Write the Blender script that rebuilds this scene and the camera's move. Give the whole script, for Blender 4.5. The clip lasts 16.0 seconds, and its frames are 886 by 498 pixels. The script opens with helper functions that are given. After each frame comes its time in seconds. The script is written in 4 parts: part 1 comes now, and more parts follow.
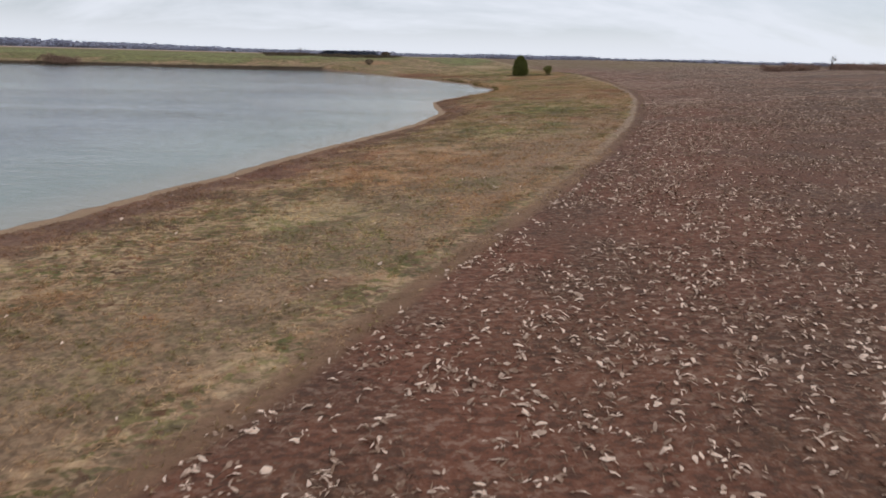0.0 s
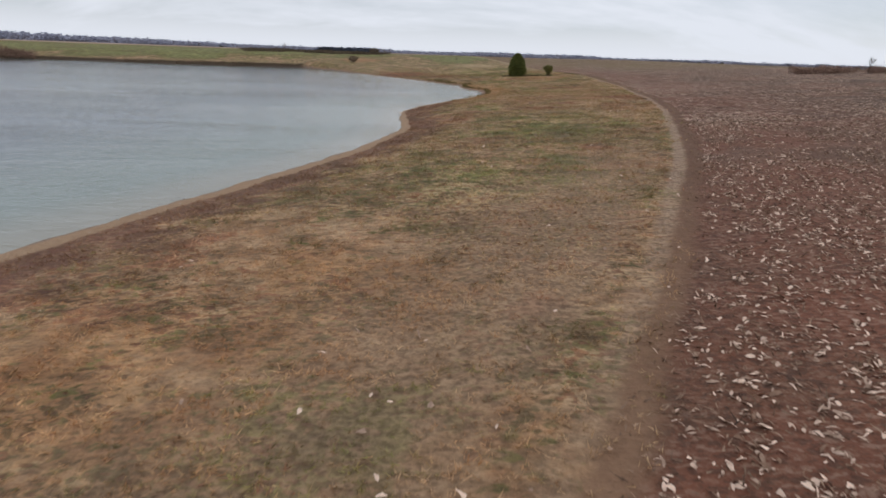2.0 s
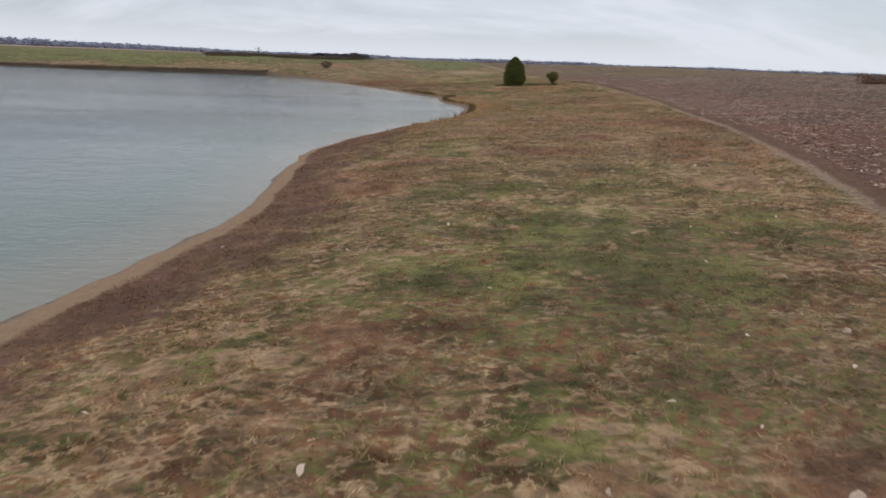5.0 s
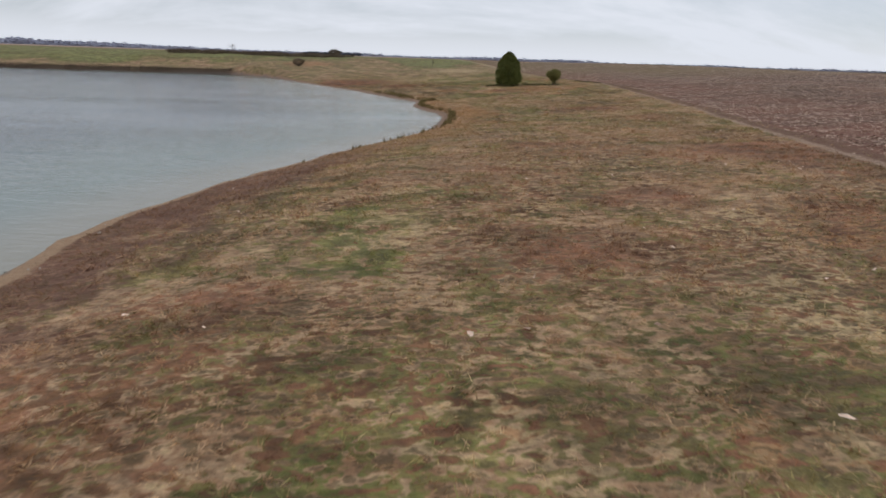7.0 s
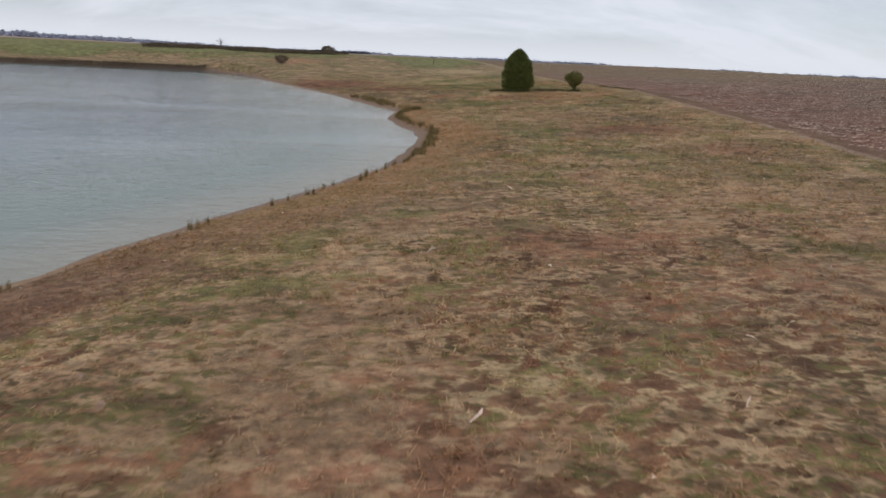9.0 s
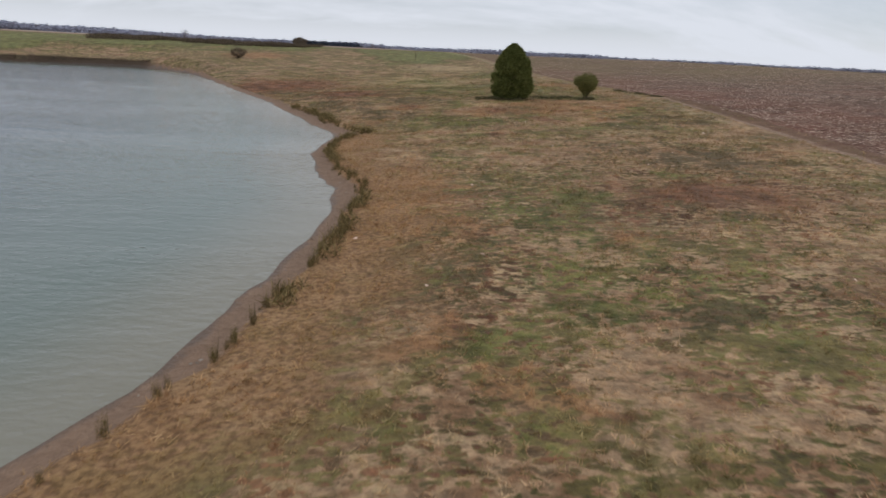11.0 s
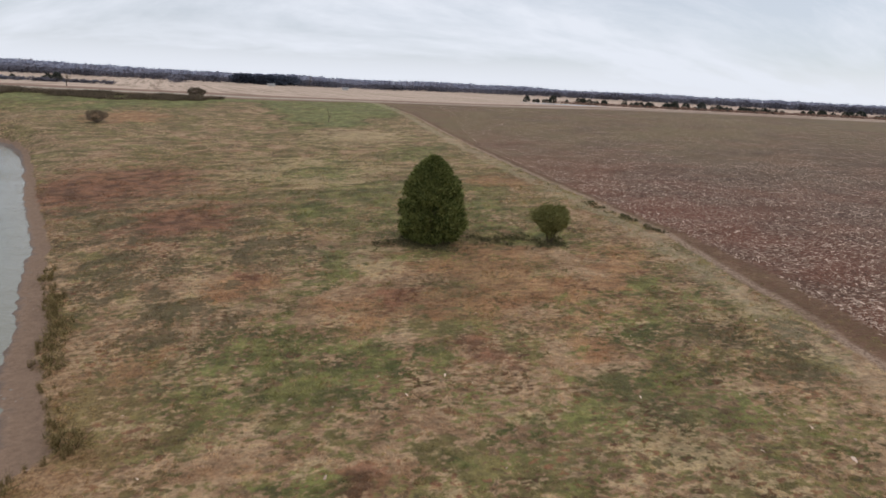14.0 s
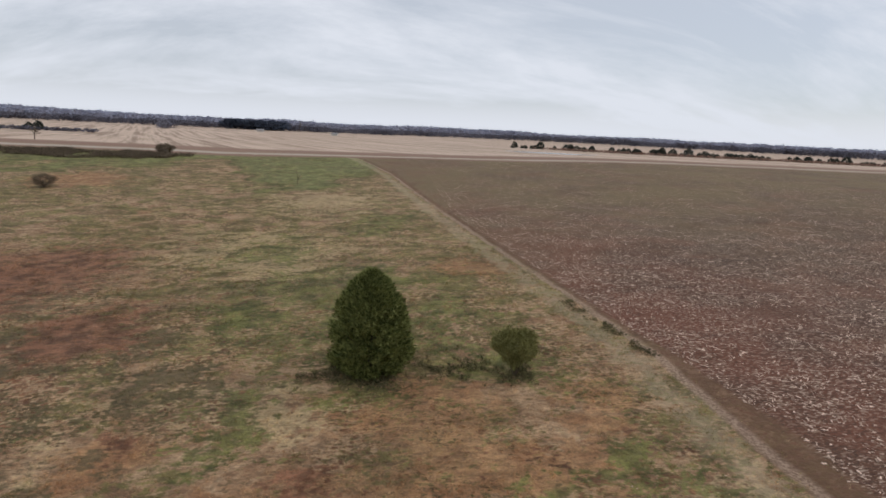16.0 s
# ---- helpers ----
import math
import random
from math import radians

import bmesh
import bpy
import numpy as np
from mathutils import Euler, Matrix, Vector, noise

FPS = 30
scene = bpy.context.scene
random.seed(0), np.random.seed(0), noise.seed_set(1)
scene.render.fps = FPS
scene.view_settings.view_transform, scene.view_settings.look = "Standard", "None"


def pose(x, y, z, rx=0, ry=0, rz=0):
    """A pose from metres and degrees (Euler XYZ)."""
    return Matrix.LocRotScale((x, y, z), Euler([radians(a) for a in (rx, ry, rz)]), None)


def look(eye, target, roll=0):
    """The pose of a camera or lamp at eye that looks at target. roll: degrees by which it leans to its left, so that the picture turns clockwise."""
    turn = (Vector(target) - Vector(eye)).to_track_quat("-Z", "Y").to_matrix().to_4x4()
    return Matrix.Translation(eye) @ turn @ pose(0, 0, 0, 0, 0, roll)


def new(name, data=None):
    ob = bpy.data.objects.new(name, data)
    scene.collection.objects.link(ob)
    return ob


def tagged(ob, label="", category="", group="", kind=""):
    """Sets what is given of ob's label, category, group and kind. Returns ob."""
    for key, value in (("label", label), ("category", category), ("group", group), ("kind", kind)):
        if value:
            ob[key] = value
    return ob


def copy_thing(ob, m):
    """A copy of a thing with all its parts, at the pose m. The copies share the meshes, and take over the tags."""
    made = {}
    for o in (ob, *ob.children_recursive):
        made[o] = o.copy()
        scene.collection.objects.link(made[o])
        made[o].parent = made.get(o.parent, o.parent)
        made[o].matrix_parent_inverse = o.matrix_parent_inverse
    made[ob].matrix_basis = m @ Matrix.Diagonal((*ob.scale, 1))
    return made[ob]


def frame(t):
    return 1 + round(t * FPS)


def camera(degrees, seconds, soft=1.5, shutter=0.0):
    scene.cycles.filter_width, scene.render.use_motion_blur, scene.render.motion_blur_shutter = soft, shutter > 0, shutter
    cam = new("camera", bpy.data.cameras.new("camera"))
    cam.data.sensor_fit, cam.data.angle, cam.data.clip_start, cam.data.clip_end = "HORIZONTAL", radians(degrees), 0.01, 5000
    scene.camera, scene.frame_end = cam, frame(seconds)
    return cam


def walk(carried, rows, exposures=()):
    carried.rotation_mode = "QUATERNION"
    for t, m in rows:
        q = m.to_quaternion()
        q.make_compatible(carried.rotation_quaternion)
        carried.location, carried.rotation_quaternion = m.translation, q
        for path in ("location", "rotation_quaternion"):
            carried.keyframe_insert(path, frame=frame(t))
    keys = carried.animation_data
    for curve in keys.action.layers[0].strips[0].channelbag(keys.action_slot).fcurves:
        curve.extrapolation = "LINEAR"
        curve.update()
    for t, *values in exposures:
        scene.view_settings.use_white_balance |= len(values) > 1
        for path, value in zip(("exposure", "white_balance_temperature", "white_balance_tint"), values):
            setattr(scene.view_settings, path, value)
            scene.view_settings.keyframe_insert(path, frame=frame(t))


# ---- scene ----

# ---------------------------------------------------------------- camera
PATH = [
    (0, -0.00, -0.00, 5.53, -0.11, -17.43, -1.51),
    (0.5, 0.80, 5.03, 5.48, -0.55, -17.51, -1.53),
    (1, 1.62, 10.06, 5.45, -0.68, -17.49, -1.65),
    (1.5, 2.38, 15.12, 5.45, -0.24, -17.60, -1.81),
    (2, 3.16, 20.23, 5.43, -0.14, -17.61, -2.03),
    (2.5, 3.87, 25.41, 5.41, -0.25, -17.47, -2.26),
    (3, 4.62, 30.59, 5.38, -0.16, -17.33, -2.20),
    (3.5, 5.39, 35.88, 5.31, -0.02, -17.31, -2.42),
    (4, 6.11, 41.10, 5.23, -0.18, -17.11, -2.34),
    (6.5, 9.48, 66.82, 4.83, 0.11, -17.00, -1.73),
    (7, 10.09, 72.00, 4.74, -0.53, -17.12, -1.96),
    (7.5, 10.72, 77.23, 4.65, -0.10, -17.09, -2.38),
    (8, 11.40, 82.44, 4.48, 0.62, -17.02, -2.61),
    (10.5, 14.33, 108.34, 5.05, 0.14, -17.66, -3.13),
    (11, 14.89, 113.78, 5.39, -0.04, -17.87, -2.89),
    (11.5, 15.51, 119.16, 5.78, -0.06, -17.96, -2.65),
    (12, 16.30, 124.71, 6.24, -0.75, -18.55, -3.02),
    (12.5, 16.88, 129.90, 6.95, -2.24, -17.95, -3.11),
    (13, 17.62, 134.59, 8.00, -2.82, -17.13, -2.85),
    (13.5, 18.41, 138.52, 9.43, -3.81, -16.09, -2.85),
    (14, 19.18, 141.90, 11.02, -5.15, -15.08, -2.92),
    (14.5, 20.07, 144.57, 12.32, -3.44, -13.42, -2.89),
    (15, 20.95, 146.70, 13.18, -2.45, -12.42, -2.98),
    (15.5, 21.78, 148.42, 13.72, -3.96, -11.81, -3.03),
    (16, 22.48, 149.82, 14.02, -5.97, -11.22, -2.88),
]
cam = camera(71.9, 16.0, soft=1.65, shutter=0.12)
walk(cam, [(t, pose(x, y, z, 90 + pitch, roll, yaw)) for t, x, y, z, yaw, pitch, roll in PATH],
     exposures=[(0.0, -0.60), (2.5, -0.66), (4.0, -0.71), (8.0, -0.67), (11.5, -0.73), (13.5, -0.60), (14.5, -0.58), (16.0, -0.70)])

# ---------------------------------------------------------------- sky and sun
SUN_ELEVATION, SUN_TURN = 34.0, 68.0   # degrees; turn counted from +y towards +x


def make_world():
    world = bpy.data.worlds.new("overcast_sky")
    scene.world = world
    world.use_nodes = True
    nt = world.node_tree
    nt.nodes.clear()
    out = nt.nodes.new("ShaderNodeOutputWorld")
    back = nt.nodes.new("ShaderNodeBackground")
    sky = nt.nodes.new("ShaderNodeTexSky")
    sky.sky_type, sky.sun_disc = "NISHITA", False
    sky.sun_elevation, sky.sun_rotation = radians(SUN_ELEVATION), radians(SUN_TURN)
    sky.air_density, sky.dust_density, sky.ozone_density = 1.0, 0.4, 4.0
    # a thin cloud sheet: streaks on a flat layer over the land
    geo = nt.nodes.new("ShaderNodeTexCoord")
    sep = nt.nodes.new("ShaderNodeSeparateXYZ")
    nt.links.new(geo.outputs["Generated"], sep.inputs[0])
    up = nt.nodes.new("ShaderNodeMath")
    up.operation, up.inputs[1].default_value = "MAXIMUM", 0.0
    nt.links.new(sep.outputs[2], up.inputs[0])
    lift = nt.nodes.new("ShaderNodeMath")
    lift.operation, lift.inputs[1].default_value = "ADD", 0.45
    nt.links.new(up.outputs[0], lift.inputs[0])
    flat = []
    for axis in (0, 1):
        div = nt.nodes.new("ShaderNodeMath")
        div.operation = "DIVIDE"
        nt.links.new(sep.outputs[axis], div.inputs[0])
        nt.links.new(lift.outputs[0], div.inputs[1])
        flat.append(div)
    comb = nt.nodes.new("ShaderNodeCombineXYZ")
    nt.links.new(flat[0].outputs[0], comb.inputs[0])
    nt.links.new(flat[1].outputs[0], comb.inputs[1])
    mapping = nt.nodes.new("ShaderNodeMapping")
    mapping.inputs["Rotation"].default_value = (0, 0, radians(-24))
    mapping.inputs["Scale"].default_value = (1.3, 3.3, 1.0)
    nt.links.new(comb.outputs[0], mapping.inputs[0])
    cloud = nt.nodes.new("ShaderNodeTexNoise")
    cloud.inputs["Scale"].default_value = 0.9
    cloud.inputs["Detail"].default_value = 7.0
    cloud.inputs["Roughness"].default_value = 0.64
    cloud.inputs["Distortion"].default_value = 0.35
    nt.links.new(mapping.outputs[0], cloud.inputs["Vector"])
    ramp = nt.nodes.new("ShaderNodeValToRGB")
    ramp.color_ramp.elements[0].position, ramp.color_ramp.elements[0].color = 0.39, (0.64, 0.64, 0.64, 1)
    ramp.color_ramp.elements[1].position, ramp.color_ramp.elements[1].color = 0.60, (0.97, 0.97, 0.97, 1)
    nt.links.new(cloud.outputs["Fac"], ramp.inputs["Fac"])
    mix = nt.nodes.new("ShaderNodeMix")
    mix.data_type = "RGBA"
    low = nt.nodes.new("ShaderNodeMapRange")
    low.interpolation_type = "SMOOTHSTEP"
    for k, value in enumerate((0.0, 0.0, 0.13, 0.96, 0.0)):
        low.inputs[k].default_value = value
    nt.links.new(up.outputs[0], low.inputs[0])
    cover = nt.nodes.new("ShaderNodeMath")
    cover.operation = "MAXIMUM"
    nt.links.new(ramp.outputs["Color"], cover.inputs[0])
    nt.links.new(low.outputs[0], cover.inputs[1])
    nt.links.new(cover.outputs[0], mix.inputs["Factor"])
    nt.links.new(sky.outputs[0], mix.inputs[6])
    mix.inputs[7].default_value = CLOUD_COLOUR
    nt.links.new(mix.outputs[2], back.inputs["Color"])
    back.inputs["Strength"].default_value = SKY_STRENGTH
    nt.links.new(back.outputs[0], out.inputs["Surface"])


CLOUD_COLOUR = (14.2, 14.9, 16.4, 1)
SKY_STRENGTH = 0.085
make_world()

sun_data = bpy.data.lights.new("sun", "SUN")
sun_data.energy, sun_data.angle, sun_data.color = 0.8, radians(14), (1.0, 0.95, 0.88)
sun = new("sun", sun_data)
_a, _e = radians(SUN_TURN), radians(SUN_ELEVATION)
sun.matrix_world = look((0, 0, 60), (-math.sin(_a) * math.cos(_e), -math.cos(_a) * math.cos(_e), 60 - math.sin(_e)))

# ---------------------------------------------------------------- plan of the land
WATER_Z = -0.90
SHORE = np.array([
    (-60, -70), (-38, -30), (-25, 0), (-16.6, 20), (-14.3, 26), (-11.6, 34), (-9.7, 40.5), (-8.4, 45), (-6.8, 49.2), (-4.9, 55), (-2.7, 62), (-1.4, 68.3),
    (-0.1, 75), (-1, 84.5), (-1.3, 90), (-0.7, 95), (0.2, 99.5), (3.6, 108.8), (5.6, 113.8), (7.8, 119), (9.5, 125), (10.4, 131), (10.8, 137), (10.2, 141.5),
    (8.5, 145.5), (7.0, 150.5), (7.0, 154.5), (7.0, 159.2), (6.0, 162),
    (3.5, 167), (-4, 183), (-15, 203), (-28, 227), (-35, 237), (-45.5, 246.5), (-70, 246), (-100, 241), (-135, 240),
    (-190, 233), (-300, 215), (-300, -70)], float)
RUT_Y = np.array([-60, 0, 9.3, 20.7, 28.5, 39, 52, 64, 76, 88, 103, 120, 135, 152, 166, 183, 199, 222, 245, 275, 309, 340], float)
RUT_X = np.array([-36, -9.4, -4.6, 1.2, 5.0, 9.8, 15.1, 19.1, 22.9, 26.0, 29.3, 32.7, 35.8, 37.6, 38.3, 37.8, 36.0, 33.0, 29.4, 24.8, 16.5, 9.0], float)


def step(a, b, v):
    s = np.clip((v - a) / (b - a), 0, 1)
    return s * s * (3 - 2 * s)


def lattice(ix, iy, seed):
    h = (ix * 374761393 + iy * 668265263 + seed * 1442695041).astype(np.int64) & 0x7FFFFFFF
    h = ((h ^ (h >> 13)) * 1274126177) & 0x7FFFFFFF
    return ((h ^ (h >> 16)) & 0xFFFF) / 65535.0


def value_noise(x, y, size, seed=0):
    """Smooth noise from 0 to 1 with cells of that size in metres."""
    u, v = np.asarray(x) / size, np.asarray(y) / size
    iu, iv = np.floor(u).astype(np.int64), np.floor(v).astype(np.int64)
    fu, fv = u - iu, v - iv
    fu, fv = fu * fu * (3 - 2 * fu), fv * fv * (3 - 2 * fv)
    a = lattice(iu, iv, seed) * (1 - fu) + lattice(iu + 1, iv, seed) * fu
    b = lattice(iu, iv + 1, seed) * (1 - fu) + lattice(iu + 1, iv + 1, seed) * fu
    return a * (1 - fv) + b * fv


def shore_distance(x, y):
    """Metres from the waterline, positive on land."""
    x, y = np.asarray(x, float), np.asarray(y, float)
    best = np.full(x.shape, 1e9)
    inside = np.zeros(x.shape, bool)
    n = len(SHORE)
    for k in range(n):
        (ax, ay), (bx, by) = SHORE[k], SHORE[(k + 1) % n]
        dx, dy = bx - ax, by - ay
        s = np.clip(((x - ax) * dx + (y - ay) * dy) / (dx * dx + dy * dy), 0, 1)
        best = np.minimum(best, np.hypot(x - ax - s * dx, y - ay - s * dy))
        if dy:
            cross = (ay > y) != (by > y)
            inside ^= cross & (x < ax + (y - ay) * dx / dy)
    wobble = (value_noise(x, y, 4.6, 5) - 0.5) * 0.40 + (value_noise(x, y, 1.3, 6) - 0.5) * 0.30
    return np.where(inside, -best, best) + wobble * np.clip(1.5 - best / 12, 0, 1)


def rut_offset(x, y):
    """Metres to the right of the farm track's centre line, square to it."""
    slope = (np.interp(y + 2, RUT_Y, RUT_X) - np.interp(y - 2, RUT_Y, RUT_X)) / 4
    return (x - np.interp(y, RUT_Y, RUT_X)) / np.sqrt(1 + slope * slope)


def ridge_line(x):
    """Where the near land ends and the far fields begin."""
    return np.interp(x, (-200, -70, -34, -13, 6, 36, 70, 118, 167, 300), (290, 296, 299, 298, 304, 315, 321, 336, 342, 350))


def beach_width(y):
    """Width of the bare sand or mud above the waterline."""
    return np.interp(y, (0, 60, 84, 98, 108, 116, 126, 136, 141, 146, 154, 157, 159.5, 163, 175, 240),
                     (0.75, 1.0, 0.8, 0.3, 0.4, 0.95, 1.0, 0.8, 1.1, 0.95, 0.8, 1.0, 1.9, 1.4, 1.2, 0.7))


def field_edge(y):
    """How far right of the track's line the crop litter begins."""
    return np.interp(y, (0, 40, 60, 150, 172, 185, 240, 340), (1.75, 1.65, 1.9, 2.2, 2.7, 1.5, 1.6, 1.8))


def land(x, y):
    """Height of the ground."""
    x, y = np.asarray(x, float), np.asarray(y, float)
    plane = -0.12 + 0.0587 * x - 0.0037 * np.clip(y, -200, 260)
    plane = plane + np.interp(y, (95, 128, 152, 166, 182, 205), (0.1, -0.5, -0.45, -0.05, 0.55, 0.75)) * step(70, 45, x)
    plane = 5.5 - np.logaddexp(0, (5.5 - plane) / 0.8) * 0.8
    brow = 5.5 + 0.8 * step(35, 100, x)
    plane = -0.55 + np.logaddexp(0, (plane + 0.55) / 0.15) * 0.15
    rise = step(195, 318, y - 0.55 * np.clip(x - 40, 0, 130))
    near = plane + (brow - plane) * rise
    beyond = y - ridge_line(x)
    near = near - 1.6 * step(0, 110, beyond) - 4.0 * step(60, 330, beyond) - 3.2 * step(300, 900, beyond) * (1 - 0.8 * step(-100, 400, x))
    d = shore_distance(x, y)
    cut = step(104, 118, y)                       # the bank is undercut along this stretch
    wide = beach_width(y)
    gentle = step(0.0, 8.0, d) ** 0.75
    bank = 0.12 * step(0, 1.0, d / wide) + 0.43 * step(0.95, 1.25, d / wide) + 0.45 * step(1.2, 6, d / wide)
    lip = step(-44, -48, x) * step(225, 238, y)
    dam = 0.06 * step(0, 0.6, d) + 0.42 * step(0.4, 1.2, d) + 0.52 * step(1.2, 30, d)
    grow = gentle * (1 - cut) + bank * cut
    grow = grow * (1 - lip) + dam * lip
    z = WATER_Z + (near - WATER_Z) * np.where(d > 0, grow, 0) + np.where(d < 0, np.maximum(d, -14) * 0.10, 0)
    off = rut_offset(x, y)
    wheel = np.exp(-((np.abs(off) - 0.75) / 0.28) ** 2)
    z = z - 0.05 * wheel * (y < 320)
    dry = step(0.3, 2.5, d) * step(900, 300, y)
    z = z + dry * ((value_noise(x, y, 2.3, 1) - 0.5) * 0.10 + (value_noise(x, y, 0.9, 2) - 0.5) * 0.06)
    return z


# where the turf's patches lie: x, y and half widths along x and y
STRAW = ((-3.9, 24, 3.1, 4.6), (4.5, 46, 2.8, 4.3), (5.6, 50, 1.0, 0.9), (4.1, 52, 0.7, 0.9), (12.1, 72, 1.8, 2.1), (17.3,
    83, 0.9, 1.2), (18.7, 88, 1.8, 2.3), (8.7, 88, 1.5, 2.2), (14.2, 91, 0.6, 0.6), (9.6, 94, 1.2, 1.2), (14.3, 96, 0.7,
    0.8), (13.4, 101, 0.9, 1.1), (18.3, 128, 0.8, 0.9), (21.8, 135, 0.7, 1.0), (28.3, 157, 2.4, 1.6), (24.1, 160, 1.0, 0.6),
    (36.1, 168, 2.2, 1.7), (18.3, 176, 1.9, 1.6), (18.4, 176, 2.4, 1.4), (14.3, 209, 6.7, 10.0), (8.5, 214, 8.0, 10.0),
    (14.7, 241, 7.7, 10.0))
GREEN_SOUTH = ((-5.5, 16, 0.9, 0.9), (1.1, 27, 0.6, 0.3), (0.9, 29, 1.1, 0.7), (2.0, 29, 1.0, 1.5), (7.3, 49, 0.5, 0.6),
    (4.2, 50, 1.6, 1.1), (10.1, 52, 1.6, 3.5), (9.8, 53, 1.3, 1.7), (1.5, 55, 1.9, 1.7), (10.7, 65, 6.7, 8.9), (17.2, 70,
    2.1, 3.4), (10.3, 77, 1.4, 1.2), (15.9, 77, 1.5, 2.1), (15.6, 82, 0.5, 0.6), (7.8, 87, 1.7, 3.0), (7.0, 89, 0.9, 0.7),
    (7.1, 91, 1.0, 0.7), (13.1, 91, 0.7, 0.6), (10.8, 94, 0.7, 0.8), (16.5, 125, 0.7, 0.9), (14.6, 128, 0.5, 0.7), (15.2,
    133, 1.3, 0.6))
GREEN_NORTH = ((18.9, 136, 2.4, 4.1), (14.5, 137, 0.6, 0.5), (20.6, 137, 2.1, 2.4), (21.1, 143, 1.4, 2.0), (15.5, 148, 1.0,
    1.2), (17.7, 157, 1.6, 1.1), (15.0, 164, 2.4, 1.3), (18.5, 165, 1.8, 1.4), (31.1, 166, 0.9, 0.8), (31.0, 167, 2.2, 1.6),
    (33.7, 171, 1.7, 1.5), (22.5, 178, 1.9, 1.5), (21.6, 177.4, 2.4, 1.2), (24.2, 176.6, 1.6, 1.0), (26.2, 185, 2.9, 2.2), (12.6, 194, 3.9, 3.6), (27.6, 194, 2.0, 2.7), (19.3,
    195, 3.2, 3.8), (21.7, 221, 3.7, 3.0))
GREEN_BROAD = ((-2, 18, 4, 4), (4, 51, 6, 5), (10, 53, 4.5, 5), (9, 76, 6, 5), (15, 70, 4, 4), (19, 137, 4.5, 6), (26, 141, 5, 4), (17, 163, 6, 3),
    (27, 160, 6, 3), (20, 200, 9, 8), (28, 190, 5, 5), (12, 212, 6, 8), (24, 228, 6, 8),
    (15, 190, 5, 5), (16, 176, 3, 3), (33, 168, 4, 3), (14, 166, 4, 3))
GREEN_BROAD += ((-4, 21, 4, 4), (18, 131, 4, 4), (23, 138, 4, 4),
    (21, 127, 4, 3), (20, 187, 8, 6), (17, 198, 8, 7), (30, 182, 4, 4), (2, 46, 6, 4), (8, 46, 3, 4))
GREEN = GREEN_SOUTH + GREEN_NORTH
RED_SOUTH = ((-3.4, 15, 0.6, 0.7), (-3.9, 32, 1.0, 0.8), (-9.0, 33, 2.8, 3.1), (5.2, 33, 0.5, 0.5), (-4.7, 38, 1.3, 2.2),
    (13.6, 53, 0.6, 0.9), (12.7, 57, 1.3, 1.4), (6.5, 62, 1.4, 1.9), (5.0, 77, 1.2, 1.3), (19.5, 82, 0.9, 1.5), (6.2, 82,
    1.1, 1.5), (13.0, 86, 1.9, 3.3), (12.9, 89, 0.6, 0.5), (7.2, 92, 0.7, 0.7), (17.0, 92, 1.3, 1.2), (14.5, 95, 0.6, 0.9),
    (7.3, 97, 0.8, 1.2), (12.6, 99, 0.8, 1.2), (27.0, 102, 3.9, 7.9), (16.3, 107, 3.0, 2.5), (26.1, 138, 4.1, 2.7), (18.8,
    157, 1.2, 0.8))
RED_NORTH = ((23.3, 165, 1.7, 1.0), (20.3, 171, 1.4, 1.1), (12.5, 174, 1.1, 1.5), (5.2, 188, 3.5, 4.2), (4.3, 189, 4.0, 6.7),
    (-7.3, 202, 7.1, 10.0), (-7.8, 207, 8.0, 8.6))
RED_BROAD = ((13, 97, 6, 8), (20, 104, 7, 6), (14, 87, 5, 3), (5, 80, 3, 4), (24, 88, 3, 5), (28, 128, 3, 5), (7, 40, 5, 4), (14, 51, 3, 6), (17.5, 63, 3, 6), (4, 190, 5, 6), (-6, 203, 7, 8))
RED = RED_SOUTH + RED_NORTH
TAN = ((-6.1, 12, 0.7, 0.5), (-9.1, 14, 1.0, 0.7), (1.7, 24, 2.1, 3.8), (3.9, 28, 1.4, 1.1), (1.5, 35, 3.0, 3.5), (8.8, 50,
    0.6, 0.8), (8.0, 52, 0.8, 0.7), (22.2, 86, 2.4, 5.2), (16.6, 123, 0.8, 0.6), (14.9, 125, 0.9, 1.0), (21.5, 132, 1.2,
    1.4), (27.8, 164, 1.6, 1.4), (9.4, 165, 1.4, 1.7), (28.8, 171, 6.1, 3.4), (26.9, 172, 4.3, 2.2), (24.6, 176, 4.2, 4.4),
    (30.4, 204, 4.3, 3.1), (-27.1, 258, 8.0, 8.3))
DULL = ((13.8, 123, 0.6, 0.6), (21.6, 126, 1.7, 1.5), (13.7, 132, 1.0, 1.2), (24.4, 137, 1.6, 1.8), (26.1, 150, 2.1, 1.9),
    (35.4, 163, 2.6, 2.4), (3.4, 181, 3.3, 4.9), (2, 188, 6, 8), (-8, 204, 9, 9), (29, 147, 4, 5), (12, 180, 4, 4), (15, 131, 2, 3), (15, 127, 1.6, 1.4),
    (5, 176, 5, 6), (9, 170, 4, 5), (8, 186, 5, 5), (-4, 196, 7, 8))
TAN_BROAD = ((-1, 31, 6, 7), (27, 171, 9, 4), (21, 170, 4, 3), (14, 138, 3, 9), (33, 176, 4, 4), (12, 173, 3, 2))


